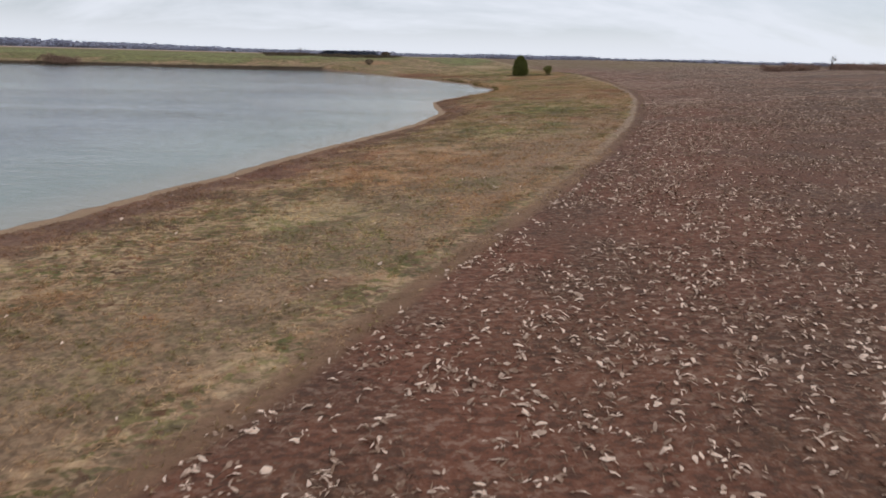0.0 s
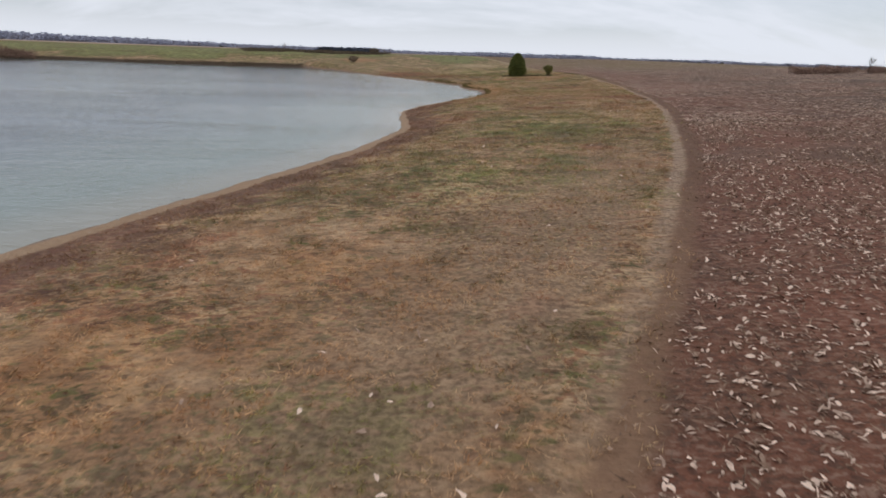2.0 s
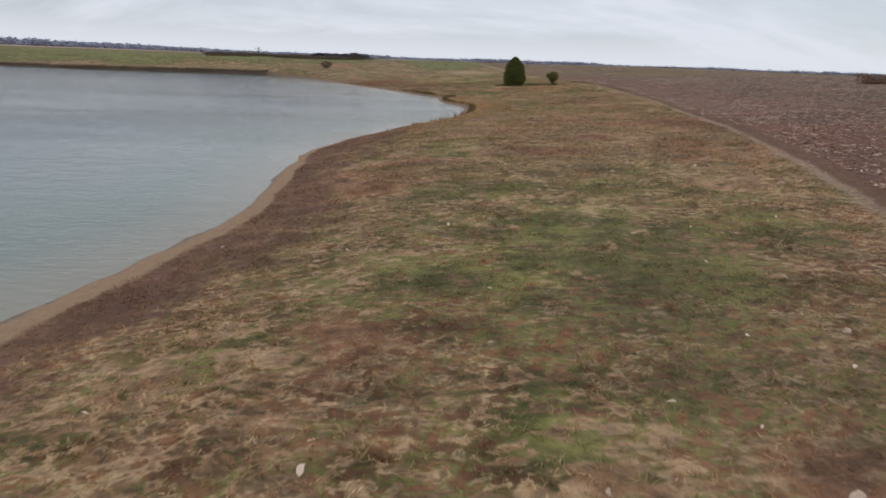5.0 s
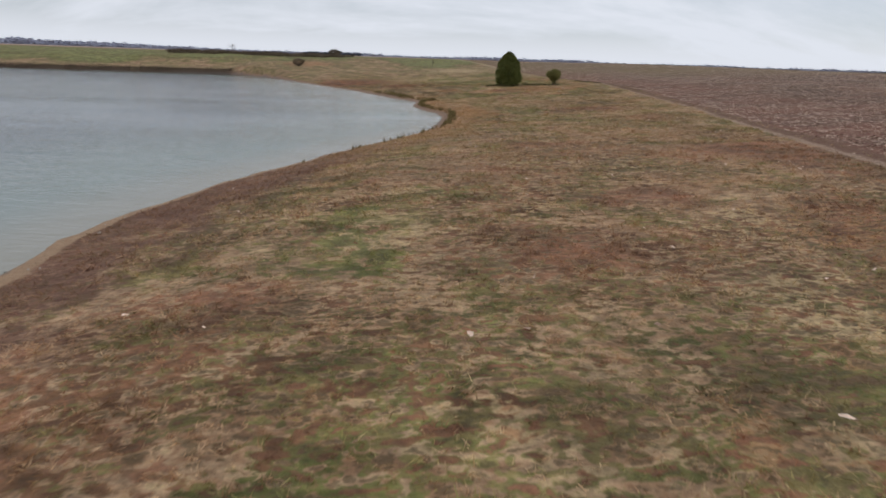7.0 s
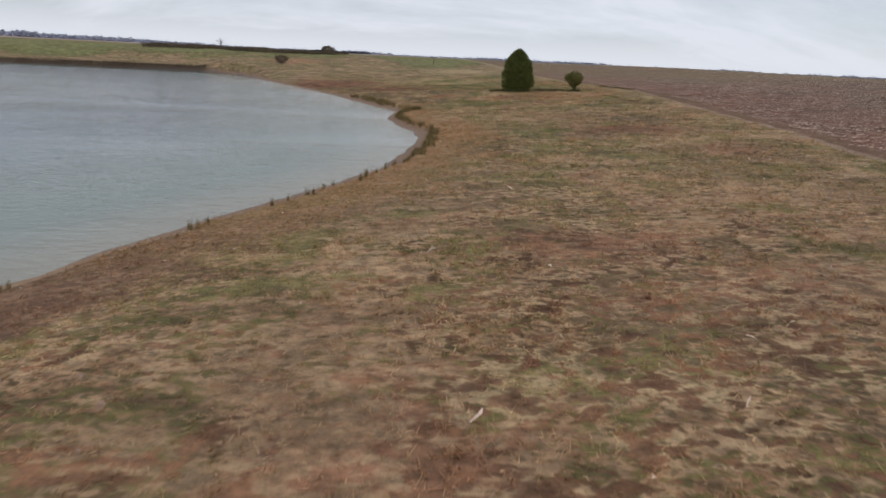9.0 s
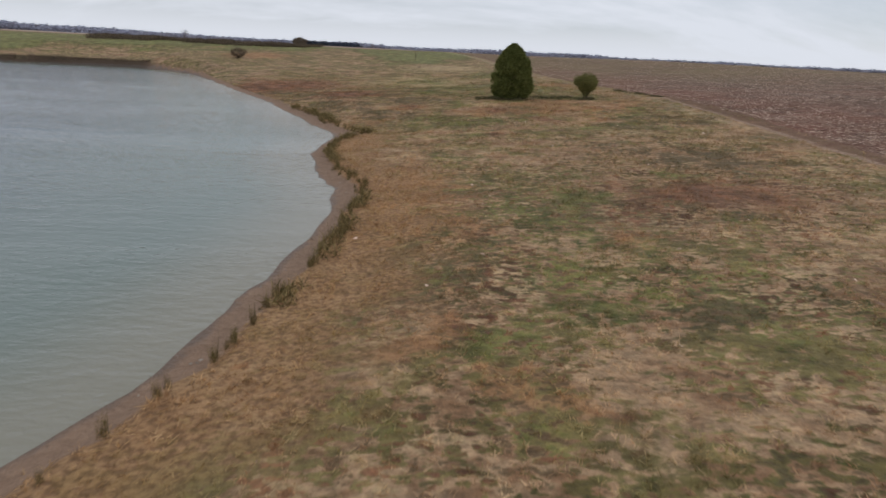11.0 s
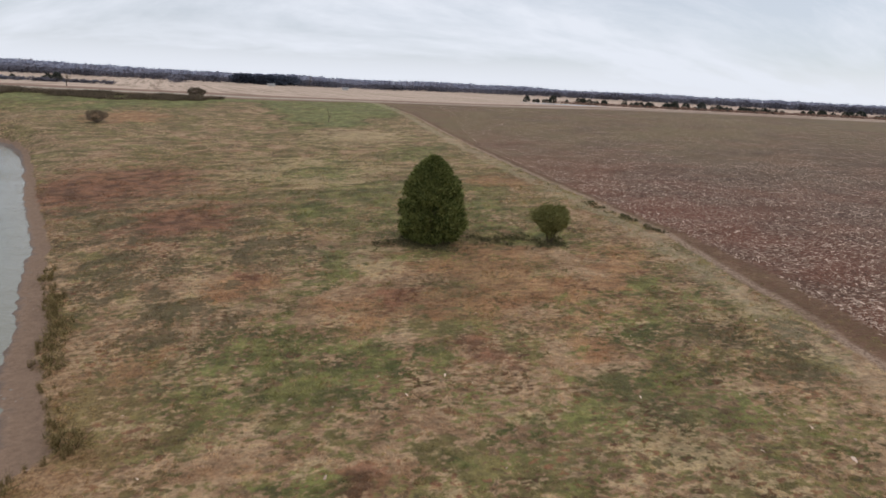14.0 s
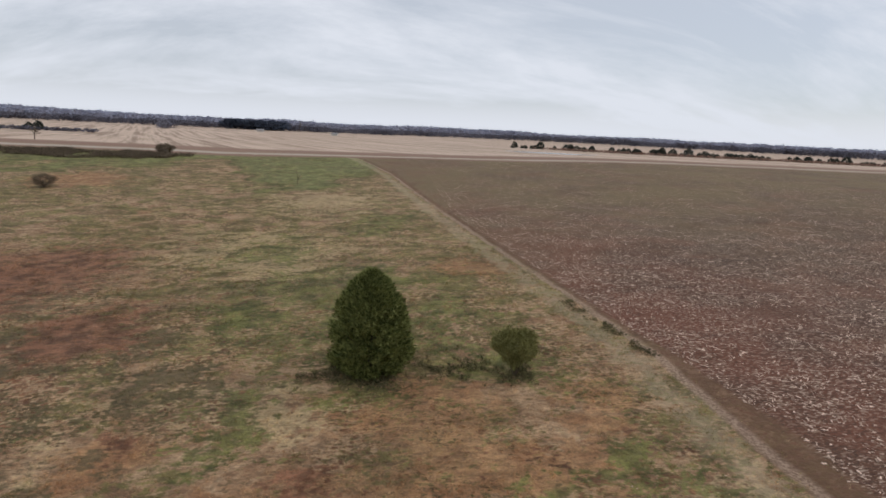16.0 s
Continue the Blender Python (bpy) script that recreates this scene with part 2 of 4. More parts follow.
def patches(x, y, spots):
    total = np.zeros(np.shape(x))
    wx = x + (value_noise(x, y, 2.2, 11) - 0.5) * 2.2 + (value_noise(x, y, 0.8, 13) - 0.5) * 1.0
    wy = y + (value_noise(x, y, 2.2, 12) - 0.5) * 2.6 + (value_noise(x, y, 0.8, 18) - 0.5) * 1.2
    for px, py, rx, ry in spots:
        total = np.maximum(total, np.exp(-(((wx - px) / rx) ** 2 + ((wy - py) / ry) ** 2)))
    return total


def zones(x, y):
    """Where each kind of ground lies, for the materials."""
    x, y = np.asarray(x, float), np.asarray(y, float)
    far = y - ridge_line(x)
    foot = np.interp(x, (-300, -95, -60, -30, -20, -12, -4, 4, 12, 21, 30), (250, 252, 270, 273, 281, 292, 274, 256, 255, 276, 300))
    foot = foot + (value_noise(x, y, 6.0, 31) - 0.5) * 18 + (value_noise(x, y, 2.0, 32) - 0.5) * 6
    band = 2.6 * step(-6, 8, y - foot) * step(5, -3, far) * step(32, 22, x) * (0.45 + 0.75 * value_noise(x, y, 3.5, 33))
    shore = shore_distance(x, y)
    return {"shore": shore, "beach": shore / beach_width(y), "rut": rut_offset(x, y), "verge": field_edge(y), "far": far,
            "green": np.maximum(patches(x, y, GREEN), (0.6 + 0.25 * step(140, 160, y)) * patches(x, y, GREEN_BROAD)) + np.clip(band, 0, 2.4),
            "red": np.maximum(patches(x, y, RED), 0.45 * patches(x, y, RED_BROAD)) * (1 + 0.25 * step(180, 192, y)), "straw": patches(x, y, STRAW), "tan": np.maximum(patches(x, y, TAN), 0.7 * patches(x, y, TAN_BROAD)),
            "dull": patches(x, y, DULL)}


# ---------------------------------------------------------------- materials
class Nodes:
    """Shorthand for node trees."""

    def __init__(self, name, spec=0.3):
        self.mat = bpy.data.materials.new(name)
        self.mat.use_nodes = True
        self.t = self.mat.node_tree
        self.bsdf = self.t.nodes["Principled BSDF"]
        self.bsdf.inputs["Specular IOR Level"].default_value = spec
        self.place = self.t.nodes.new("ShaderNodeNewGeometry").outputs["Position"]

    def put(self, socket, value):
        if isinstance(value, (int, float)):
            socket.default_value = value
        elif isinstance(value, tuple):
            socket.default_value = (*value, 1) if len(value) == 3 and socket.type == "RGBA" else value
        else:
            self.t.links.new(value, socket)

    def noise(self, size, detail=3.0, rough=0.55, stretch=None, warp=0.0, vec=None):
        """Noise whose blotches are about that many metres across."""
        n = self.t.nodes.new("ShaderNodeTexNoise")
        n.inputs["Scale"].default_value = 1.0
        n.inputs["Detail"].default_value, n.inputs["Roughness"].default_value = detail, rough
        n.inputs["Distortion"].default_value = warp
        m = self.t.nodes.new("ShaderNodeMapping")
        sx, sy, sz = stretch or (1, 1, 1)
        m.inputs["Scale"].default_value = (0.5 / (size * sx), 0.5 / (size * sy), 0.5 / (size * sz))
        self.t.links.new(vec or self.place, m.inputs[0])
        self.t.links.new(m.outputs[0], n.inputs["Vector"])
        return n.outputs["Fac"]

    def attr(self, name):
        a = self.t.nodes.new("ShaderNodeAttribute")
        a.attribute_name = name
        return a.outputs["Fac"]

    def math(self, op, a, b=0.0):
        m = self.t.nodes.new("ShaderNodeMath")
        m.operation = op
        self.put(m.inputs[0], a)
        self.put(m.inputs[1], b)
        return m.outputs[0]

    def ramp(self, v, lo, hi, a=0.0, b=1.0):
        m = self.t.nodes.new("ShaderNodeMapRange")
        m.interpolation_type = "SMOOTHSTEP"
        for k, value in enumerate((v, lo, hi, a, b)):
            self.put(m.inputs[k], value)
        return m.outputs[0]

    def mix(self, fac, a, b, blend="MIX"):
        m = self.t.nodes.new("ShaderNodeMix")
        m.data_type, m.blend_type = "RGBA", blend
        self.put(m.inputs["Factor"], fac)
        self.put(m.inputs[6], a)
        self.put(m.inputs[7], b)
        return m.outputs[2]

    def bump(self, height, strength, distance):
        b = self.t.nodes.new("ShaderNodeBump")
        b.inputs["Strength"].default_value, b.inputs["Distance"].default_value = strength, distance
        self.t.links.new(height, b.inputs["Height"])
        self.t.links.new(b.outputs[0], self.bsdf.inputs["Normal"])

    def finish(self, colour, rough=0.9):
        self.put(self.bsdf.inputs["Base Color"], colour)
        self.put(self.bsdf.inputs["Roughness"], rough)
        return self.mat


def turf(n):
    """Colour of the winter grass: pinkish tan thatch broken into clumps, with green, straw and russet patches."""
    mid, small, fine = n.noise(0.8, 4, 0.6), n.noise(0.075, 4, 0.55, warp=0.3), n.noise(0.03, 2)
    clump = n.noise(0.125, 2, 0.55, stretch=(1.35, 0.95, 1.0), warp=0.25)
    other = n.noise(0.20, 3, 0.6, stretch=(1.3, 0.95, 1.0), warp=0.25)
    sep = n.t.nodes.new("ShaderNodeSeparateXYZ")
    n.t.links.new(n.place, sep.inputs[0])
    rough = n.ramp(n.noise(3.5, 4, 0.6), 0.40, 0.58, 0.60, 1.9)          # matted in places, tussocky in others
    rough = n.math("MULTIPLY", rough, n.ramp(sep.outputs[1], 60, 150, 1.0, 0.62))
    tuft = n.math("MULTIPLY", n.math("SUBTRACT", clump, 0.5), rough)
    lump = n.math("MULTIPLY", n.math("SUBTRACT", other, 0.5), n.math("MULTIPLY", rough, 0.8))

    def patchy(size, warp=0.5):
        """Patches with frayed edges, a little longer across the strip than along it."""
        return n.noise(size, 7, 0.66, stretch=(1.08, 1.0, 1.0), warp=warp)

    def broad(size, k):
        return n.math("MULTIPLY", n.math("SUBTRACT", n.noise(size, 4, 0.6), 0.5), k)

    def tagged_noise(key, weight, base, *more):
        total = n.math("ADD", n.math("MULTIPLY", n.attr(key), weight), base)
        for item in more:
            total = n.math("ADD", total, item)
        return total

    drift, sweep = broad(5.0, 0.38), broad(7.0, 0.38)
    c = n.mix(n.ramp(n.math("ADD", patchy(0.8), lump), 0.34, 0.64), (0.305, 0.170, 0.090), (0.560, 0.372, 0.215))
    olive = n.math("ADD", n.math("ADD", n.math("ADD", patchy(1.7), tuft), sweep), n.ramp(sep.outputs[1], 174, 190, 0.0, 0.045))
    olive = n.math("SUBTRACT", olive, n.ramp(n.math("ABSOLUTE", n.math("SUBTRACT", sep.outputs[1], 38.0)), 4, 12, 0.06, 0.0))
    c = n.mix(n.ramp(olive, 0.475, 0.57, 0.0, 0.85), c, n.mix(n.ramp(mid, 0.38, 0.62), (0.128, 0.112, 0.032), (0.275, 0.232, 0.080)))
    pale = n.math("SUBTRACT", tagged_noise("straw", 0.26, patchy(0.8), lump), drift)
    c = n.mix(n.ramp(pale, 0.58, 0.70, 0.0, 0.85), c, (0.560, 0.405, 0.215))
    tan = n.math("SUBTRACT", tagged_noise("tan", 0.42, patchy(1.5, 0.6), lump), drift)
    c = n.mix(n.ramp(tan, 0.62, 0.80, 0.0, 0.85), c, n.mix(n.ramp(mid, 0.35, 0.65), (0.345, 0.168, 0.078), (0.520, 0.292, 0.140)))
    lush = tagged_noise("green", 0.37, patchy(0.9, 0.8), tuft, lump)
    c = n.mix(n.ramp(lush, 0.63, 0.77, 0.0, 0.84), c, n.mix(n.ramp(mid, 0.38, 0.62), (0.092, 0.104, 0.027), (0.245, 0.245, 0.070)))
    c = n.mix(n.ramp(n.attr("green"), 1.2, 2.3, 0.0, 0.65), c, n.mix(n.ramp(n.math("ADD", mid, lump), 0.3, 0.7), (0.200, 0.215, 0.070), (0.335, 0.330, 0.130)))
    dark = n.math("ADD", patchy(0.8), tuft)
    c = n.mix(n.ramp(dark, 0.27, 0.36, 0.60, 0.0), c, (0.095, 0.072, 0.032))
    c = n.mix(n.ramp(n.noise(4.0, 5, 0.62), 0.38, 0.50, 0.25, 0.0), c, (0.115, 0.082, 0.044))
    dull = tagged_noise("dull", 0.28, n.noise(1.0, 5, 0.65), tuft)
    c = n.mix(n.ramp(dull, 0.64, 0.76, 0.0, 0.78), c, n.mix(mid, (0.085, 0.070, 0.032), (0.160, 0.122, 0.058)))
    rust = tagged_noise("red", 0.37, patchy(0.8), drift, tuft, lump)
    c = n.mix(n.ramp(rust, 0.60, 0.78, 0.0, 0.80), c, n.mix(n.ramp(mid, 0.38, 0.62), (0.140, 0.056, 0.032), (0.350, 0.152, 0.086)))
    # dead orange-tan strip above the undercut bank, russet weeds along the beach
    edge = n.math("ADD", n.attr("shore"), n.math("MULTIPLY", n.math("SUBTRACT", mid, 0.5), 7.0))
    edge = n.math("ADD", edge, n.math("MULTIPLY", n.math("SUBTRACT", small, 0.5), 3.0))
    return c, edge, mid, small, fine


def ground_material():
    n = Nodes("winter_ground")
    c, edge, mid, small, fine = turf(n)
    rut, far = n.attr("rut"), n.attr("far")
    sep = n.t.nodes.new("ShaderNodeSeparateXYZ")
    n.t.links.new(n.place, sep.inputs[0])
    x, y = sep.outputs[0], sep.outputs[1]
    cut = n.ramp(y, 100, 116)
    # self-shadow of the gaps between tussocks, painted into the ground colour
    c = n.mix(n.ramp(small, 0.36, 0.56, 0.30, 0.0), c, (0.12, 0.088, 0.050))
    shag = n.noise(0.22, 6, 0.7, stretch=(1.4, 0.8, 1.0))
    c = n.mix(1.0, c, n.mix(n.ramp(shag, 0.34, 0.66), (0.66, 0.66, 0.66), (1.14, 1.12, 1.10)), "MULTIPLY")
    strip = n.math("MULTIPLY", n.ramp(edge, 2.4, 6.2, 0.70, 0.0), n.math("MULTIPLY", cut, n.ramp(sep.outputs[1], 152, 172, 1.0, 0.0)))
    c = n.mix(strip, c, n.mix(n.ramp(small, 0.35, 0.65), (0.20, 0.100, 0.044), (0.46, 0.262, 0.120)))
    weeds = n.math("MULTIPLY", n.ramp(edge, 2.5, 5.0, 0.7, 0.0), n.math("SUBTRACT", 1.0, cut))
    c = n.mix(weeds, c, n.mix(mid, (0.115, 0.054, 0.040), (0.20, 0.086, 0.060)))
    # sand and wet mud at the waterline
    line = n.math("ADD", n.attr("beach"), n.math("MULTIPLY", n.math("SUBTRACT", n.noise(0.4, 4), 0.5), 0.7))
    sand = n.mix(n.noise(0.12, 4), (0.29, 0.175, 0.102), (0.45, 0.300, 0.182))
    mud = n.mix(n.noise(0.12, 5, 0.65), (0.150, 0.088, 0.056), (0.41, 0.270, 0.178))
    wet = n.mix(cut, sand, mud)
    c = n.mix(n.ramp(line, 0.95, 1.25, 1.0, 0.0), c, wet)
    c = n.mix(n.ramp(line, 0.05, 0.35, 0.55, 0.0), c, (0.085, 0.062, 0.048))
    # shade on the far bank's steep face, painted as a near-black strip
    root = n.math("MULTIPLY", n.ramp(line, 1.9, 3.2, 0.8, 0.0), n.math("MULTIPLY", n.ramp(x, -43, -48), n.ramp(y, 225, 238)))
    c = n.mix(root, c, (0.045, 0.032, 0.022))
    # farm track: one pale worn line with a bare red-brown strip between it and the crop
    wob = n.math("ADD", rut, n.math("MULTIPLY", n.math("SUBTRACT", n.noise(1.2, 4), 0.5), 0.6))
    side = n.math("ABSOLUTE", n.math("SUBTRACT", wob, 0.65))
    dust = n.mix(n.ramp(small, 0.35, 0.65), (0.23, 0.145, 0.098), (0.46, 0.320, 0.220))
    band = n.math("SUBTRACT", n.math("ABSOLUTE", n.math("SUBTRACT", wob, 1.5)), n.math("MULTIPLY", n.math("MAXIMUM", n.math("SUBTRACT", n.attr("verge"), 1.9), 0.0), 0.8))
    bare = n.mix(n.ramp(y, 26, 50), n.mix(n.noise(0.3, 5, 0.65), (0.150, 0.078, 0.044), (0.32, 0.182, 0.108)), n.mix(n.noise(0.3, 5, 0.65), (0.095, 0.045, 0.027), (0.215, 0.106, 0.064)))
    c = n.mix(n.math("MULTIPLY", n.ramp(band, 0.35, 0.85, 0.9, 0.0), n.ramp(y, 105, 150, 1.0, 0.85)), c, bare)
    thatch = n.math("MULTIPLY", n.ramp(n.math("ABSOLUTE", n.math("ADD", wob, 2.0)), 1.0, 6.5, 0.60, 0.0), n.ramp(y, 42, 66, 1.0, 0.0))
    thatch = n.math("MULTIPLY", thatch, n.ramp(wob, -1.0, 0.2, 1.0, 0.0))
    c = n.mix(thatch, c, n.mix(n.ramp(small, 0.3, 0.7), (0.16, 0.095, 0.058), (0.40, 0.262, 0.158)))
    worn = n.math("MULTIPLY", n.ramp(side, 0.12, 0.48, 0.85, 0.0), n.ramp(y, 18, 60, 0.25, 1.0))
    c = n.mix(n.math("MULTIPLY", worn, n.ramp(n.noise(1.8, 5, 0.65), 0.30, 0.55, 0.35, 1.0)), c, dust)
    verge = n.math("ADD", wob, n.math("MULTIPLY", n.math("SUBTRACT", n.noise(0.9, 5, 0.65), 0.5), 3.4))
    verge = n.math("MULTIPLY", n.ramp(n.math("ABSOLUTE", n.math("ADD", verge, 0.9)), 0.3, 1.3, 0.42, 0.0), n.ramp(y, 150, 175))
    c = n.mix(verge, c, (0.44, 0.345, 0.215))
    # harvested field to the right of the track
    soil = n.mix(n.noise(0.4, 5, 0.65), (0.064, 0.032, 0.019), (0.185, 0.095, 0.054))
    soil = n.mix(n.ramp(n.noise(4.5, 4), 0.45, 0.62, 0.0, 0.6), soil, (0.245, 0.100, 0.056))
    soil = n.mix(n.ramp(n.noise(2.2, 5, 0.65, stretch=(2.0, 0.8, 1)), 0.36, 0.50, 0.55, 0.0), soil, (0.070, 0.036, 0.026))
    soil = n.mix(n.ramp(n.noise(0.06, 4, 0.65), 0.52, 0.62, 0.0, 0.45), soil, (0.38, 0.26, 0.180))
    soil = n.mix(n.ramp(n.noise(0.09, 3, 0.6), 0.38, 0.46, 0.6, 0.0), soil, (0.050, 0.030, 0.023))
    near_track = n.ramp(rut, 3.0, 24.0, 0.80, 0.0)
    soil = n.mix(n.math("MULTIPLY", near_track, n.ramp(n.noise(3.0, 4, 0.6), 0.38, 0.60, 0.3, 1.0)), soil, (0.215, 0.080, 0.046))
    crumbs = n.noise(0.085, 3, 0.6, stretch=(1.5, 0.9, 1.0))
    soil = n.mix(n.ramp(crumbs, 0.40, 0.50, 0.50, 0.0), soil, (0.055, 0.034, 0.024))
    flecks = n.math("MULTIPLY", n.ramp(crumbs, 0.54, 0.62), n.math("MULTIPLY", n.ramp(y, 50, 150, 0.25, 0.85), n.ramp(n.noise(2.5, 4, 0.6), 0.36, 0.58, 0.25, 1.0)))
    soil = n.mix(flecks, soil, (0.52, 0.385, 0.290))
    green_far = n.math("MULTIPLY", n.ramp(far, -135, -55), n.ramp(n.noise(7, 5, 0.65), 0.36, 0.60, 0.35, 0.95))
    soil = n.mix(green_far, soil, n.mix(n.noise(0.8, 4, 0.65), (0.140, 0.098, 0.045), (0.28, 0.200, 0.105)))
    inside = n.ramp(n.math("SUBTRACT", n.math("ADD", wob, 1.9), n.attr("verge")), 1.55, 2.1)
    c = n.mix(inside, c, soil)
    # far fields: pale stubble in rows, bare headland, a farm road
    across = n.math("ADD", n.math("MULTIPLY", x, 0.94), n.math("MULTIPLY", y, 0.337))
    along = n.math("SUBTRACT", n.math("MULTIPLY", y, 0.94), n.math("MULTIPLY", x, 0.337))
    comb = n.t.nodes.new("ShaderNodeCombineXYZ")
    n.t.links.new(across, comb.inputs[0])
    n.t.links.new(n.math("MULTIPLY", along, 0.02), comb.inputs[1])
    rows = n.noise(2.2, 4, 0.7, vec=comb.outputs[0])
    stubble = n.mix(n.noise(40, 4, stretch=(2.5, 0.6, 1)), (0.54, 0.385, 0.280), (0.78, 0.600, 0.460))
    stubble = n.mix(n.ramp(rows, 0.38, 0.56, 0.75, 0.0), stubble, (0.27, 0.175, 0.115))
    stubble = n.mix(n.ramp(n.noise(70, 3, stretch=(3.0, 0.5, 1)), 0.60, 0.72, 0.0, 0.55), stubble, (0.20, 0.155, 0.085))
    head = n.mix(n.noise(12, 3, stretch=(3, 0.5, 1)), (0.24, 0.13, 0.09), (0.36, 0.235, 0.16))
    there = n.math("ADD", far, n.math("MULTIPLY", n.math("SUBTRACT", n.noise(14, 3), 0.5), 7.0))
    beyond = n.mix(n.ramp(there, 32, 50), head, stubble)
    beyond = n.mix(n.ramp(n.math("ABSOLUTE", n.math("SUBTRACT", far, 9.0)), 2.4, 4.0, 0.9, 0.0), beyond, (0.52, 0.43, 0.33))
    c = n.mix(n.ramp(there, -2.0, 3.0), c, beyond)
    n.bump(n.math("ADD", n.math("MULTIPLY", small, 0.8), n.math("MULTIPLY", fine, 0.3)), 1.0, 0.09)
    rough = n.ramp(line, 0.0, 0.5, 0.50, 0.95)
    return n.finish(c, rough)


def blade_material():
    n = Nodes("grass_blades", 0.2)
    c, edge, mid, small, fine = turf(n)
    sep = n.t.nodes.new("ShaderNodeSeparateXYZ")
    n.t.links.new(n.place, sep.inputs[0])
    cut = n.ramp(sep.outputs[1], 100, 116)
    strip = n.math("MULTIPLY", n.ramp(edge, 2.4, 6.2, 0.70, 0.0), n.math("MULTIPLY", cut, n.ramp(sep.outputs[1], 152, 172, 1.0, 0.0)))
    c = n.mix(strip, c, n.mix(n.ramp(n.noise(0.35, 5, 0.65), 0.36, 0.62), (0.27, 0.140, 0.060), (0.48, 0.292, 0.132)))
    weeds = n.math("MULTIPLY", n.ramp(edge, 2.5, 5.0, 0.7, 0.0), n.math("SUBTRACT", 1.0, cut))
    c = n.mix(weeds, c, n.mix(mid, (0.130, 0.060, 0.044), (0.22, 0.096, 0.066)))
    tone = n.attr("tone")
    c = n.mix(1.0, c, (1.42, 1.42, 1.40), "MULTIPLY")          # colour raised to stand in for light through thin, self-shaded blades
    c = n.mix(n.ramp(tone, 0.45, 1.0, 0.0, 0.22), c, (0.60, 0.430, 0.255))
    c = n.mix(n.ramp(tone, 0.0, 0.45, 0.30, 0.0), c, (0.115, 0.092, 0.046))
    isle = n.t.nodes.new("ShaderNodeNewGeometry").outputs["Random Per Island"]
    c = n.mix(n.ramp(isle, 0.2, 1.0, 0.0, 0.12), c, (0.55, 0.385, 0.215))
    return n.finish(c, 0.85)


def varied(name, dark, light, size=0.1, rough=0.85, bump=0.0, isle=True):
    """A natural surface between two colours, blotched at two sizes and varied from piece to piece."""
    n = Nodes(name, 0.12)
    f = n.math("ADD", n.math("MULTIPLY", n.noise(size, 4), 0.6), n.math("MULTIPLY", n.noise(size * 6, 3), 0.4))
    if isle:
        r = n.t.nodes.new("ShaderNodeNewGeometry").outputs["Random Per Island"]
        f = n.math("ADD", n.math("MULTIPLY", f, 0.55), n.math("MULTIPLY", r, 0.45))
    c = n.mix(n.ramp(f, 0.28, 0.72), dark, light)
    if bump:
        n.bump(n.noise(size * 0.5, 4), 0.6, bump)
    return n.finish(c, rough)


def water_material():
    n = Nodes("pond_water", 0.5)
    shore = n.attr("shore")
    off = n.math("MULTIPLY", shore, -1.0)
    murk = n.mix(n.ramp(off, 0.0, 5.0), (0.275, 0.258, 0.198), (0.165, 0.208, 0.178))
    deep = n.mix(n.ramp(off, 4.0, 25.0), murk, (0.020, 0.048, 0.075))
    ripple = n.math("ADD", n.math("MULTIPLY", n.noise(0.16, 3, stretch=(1.6, 0.8, 1)), 0.75), n.noise(0.7, 3, stretch=(1.5, 0.8, 1)))
    swell = n.math("ADD", ripple, n.math("MULTIPLY", n.noise(4.5, 2, stretch=(2.0, 0.8, 1)), 1.2))
    lanes = n.ramp(n.noise(11.0, 4, 0.6, stretch=(2.6, 0.7, 1), warp=0.6), 0.36, 0.64, 0.60, 1.1)
    n.bump(n.math("MULTIPLY", swell, lanes), 0.75, 0.08)
    n.bsdf.inputs["IOR"].default_value = 1.33
    rough = n.ramp(n.noise(9.0, 3, stretch=(2.2, 0.8, 1)), 0.35, 0.7, 0.07, 0.12)
    return n.finish(deep, rough)


GROUND = ground_material()
BLADES = blade_material()
WATER = water_material()
HUSK = varied("husk", (0.27, 0.165, 0.110), (0.94, 0.70, 0.54), 0.05)
STALK = varied("dead_stalk", (0.070, 0.045, 0.034), (0.22, 0.15, 0.105), 0.05)
BARK = varied("bark", (0.055, 0.042, 0.034), (0.15, 0.115, 0.09), 0.04, 0.95, 0.01, isle=False)
CEDAR = varied("cedar_sprays", (0.064, 0.082, 0.024), (0.300, 0.310, 0.100), 0.30)
OLIVE = varied("olive_leaves", (0.125, 0.122, 0.040), (0.36, 0.335, 0.125), 0.25)
GREYTWIG = varied("grey_twigs", (0.105, 0.080, 0.056), (0.28, 0.215, 0.150), 0.25)
STRAWBIT = varied("chopped_straw", (0.12, 0.070, 0.046), (0.44, 0.300, 0.205), 0.05)
REED = varied("reed_leaves", (0.085, 0.070, 0.028), (0.36, 0.265, 0.115), 0.12)
# bluish haze of distance is mixed into this wood's base colour
FARWOOD = varied("haze_tinted_wood", (0.300, 0.310, 0.390), (0.400, 0.410, 0.490), 30.0, isle=False)
NEARWOOD = varied("bare_wood", (0.120, 0.118, 0.145), (0.210, 0.200, 0.230), 12.0, isle=False)
# evergreen colour paled and blued in place of distance haze
FARSTAND = varied("haze_tinted_evergreen", (0.070, 0.084, 0.115), (0.100, 0.115, 0.150), 20.0, isle=False)
FARPINE = varied("dark_evergreen", (0.036, 0.046, 0.040), (0.105, 0.115, 0.088), 2.0)
SHEDWALL = varied("weathered_white_boards", (0.50, 0.48, 0.45), (0.74, 0.72, 0.68), 0.6, isle=False)
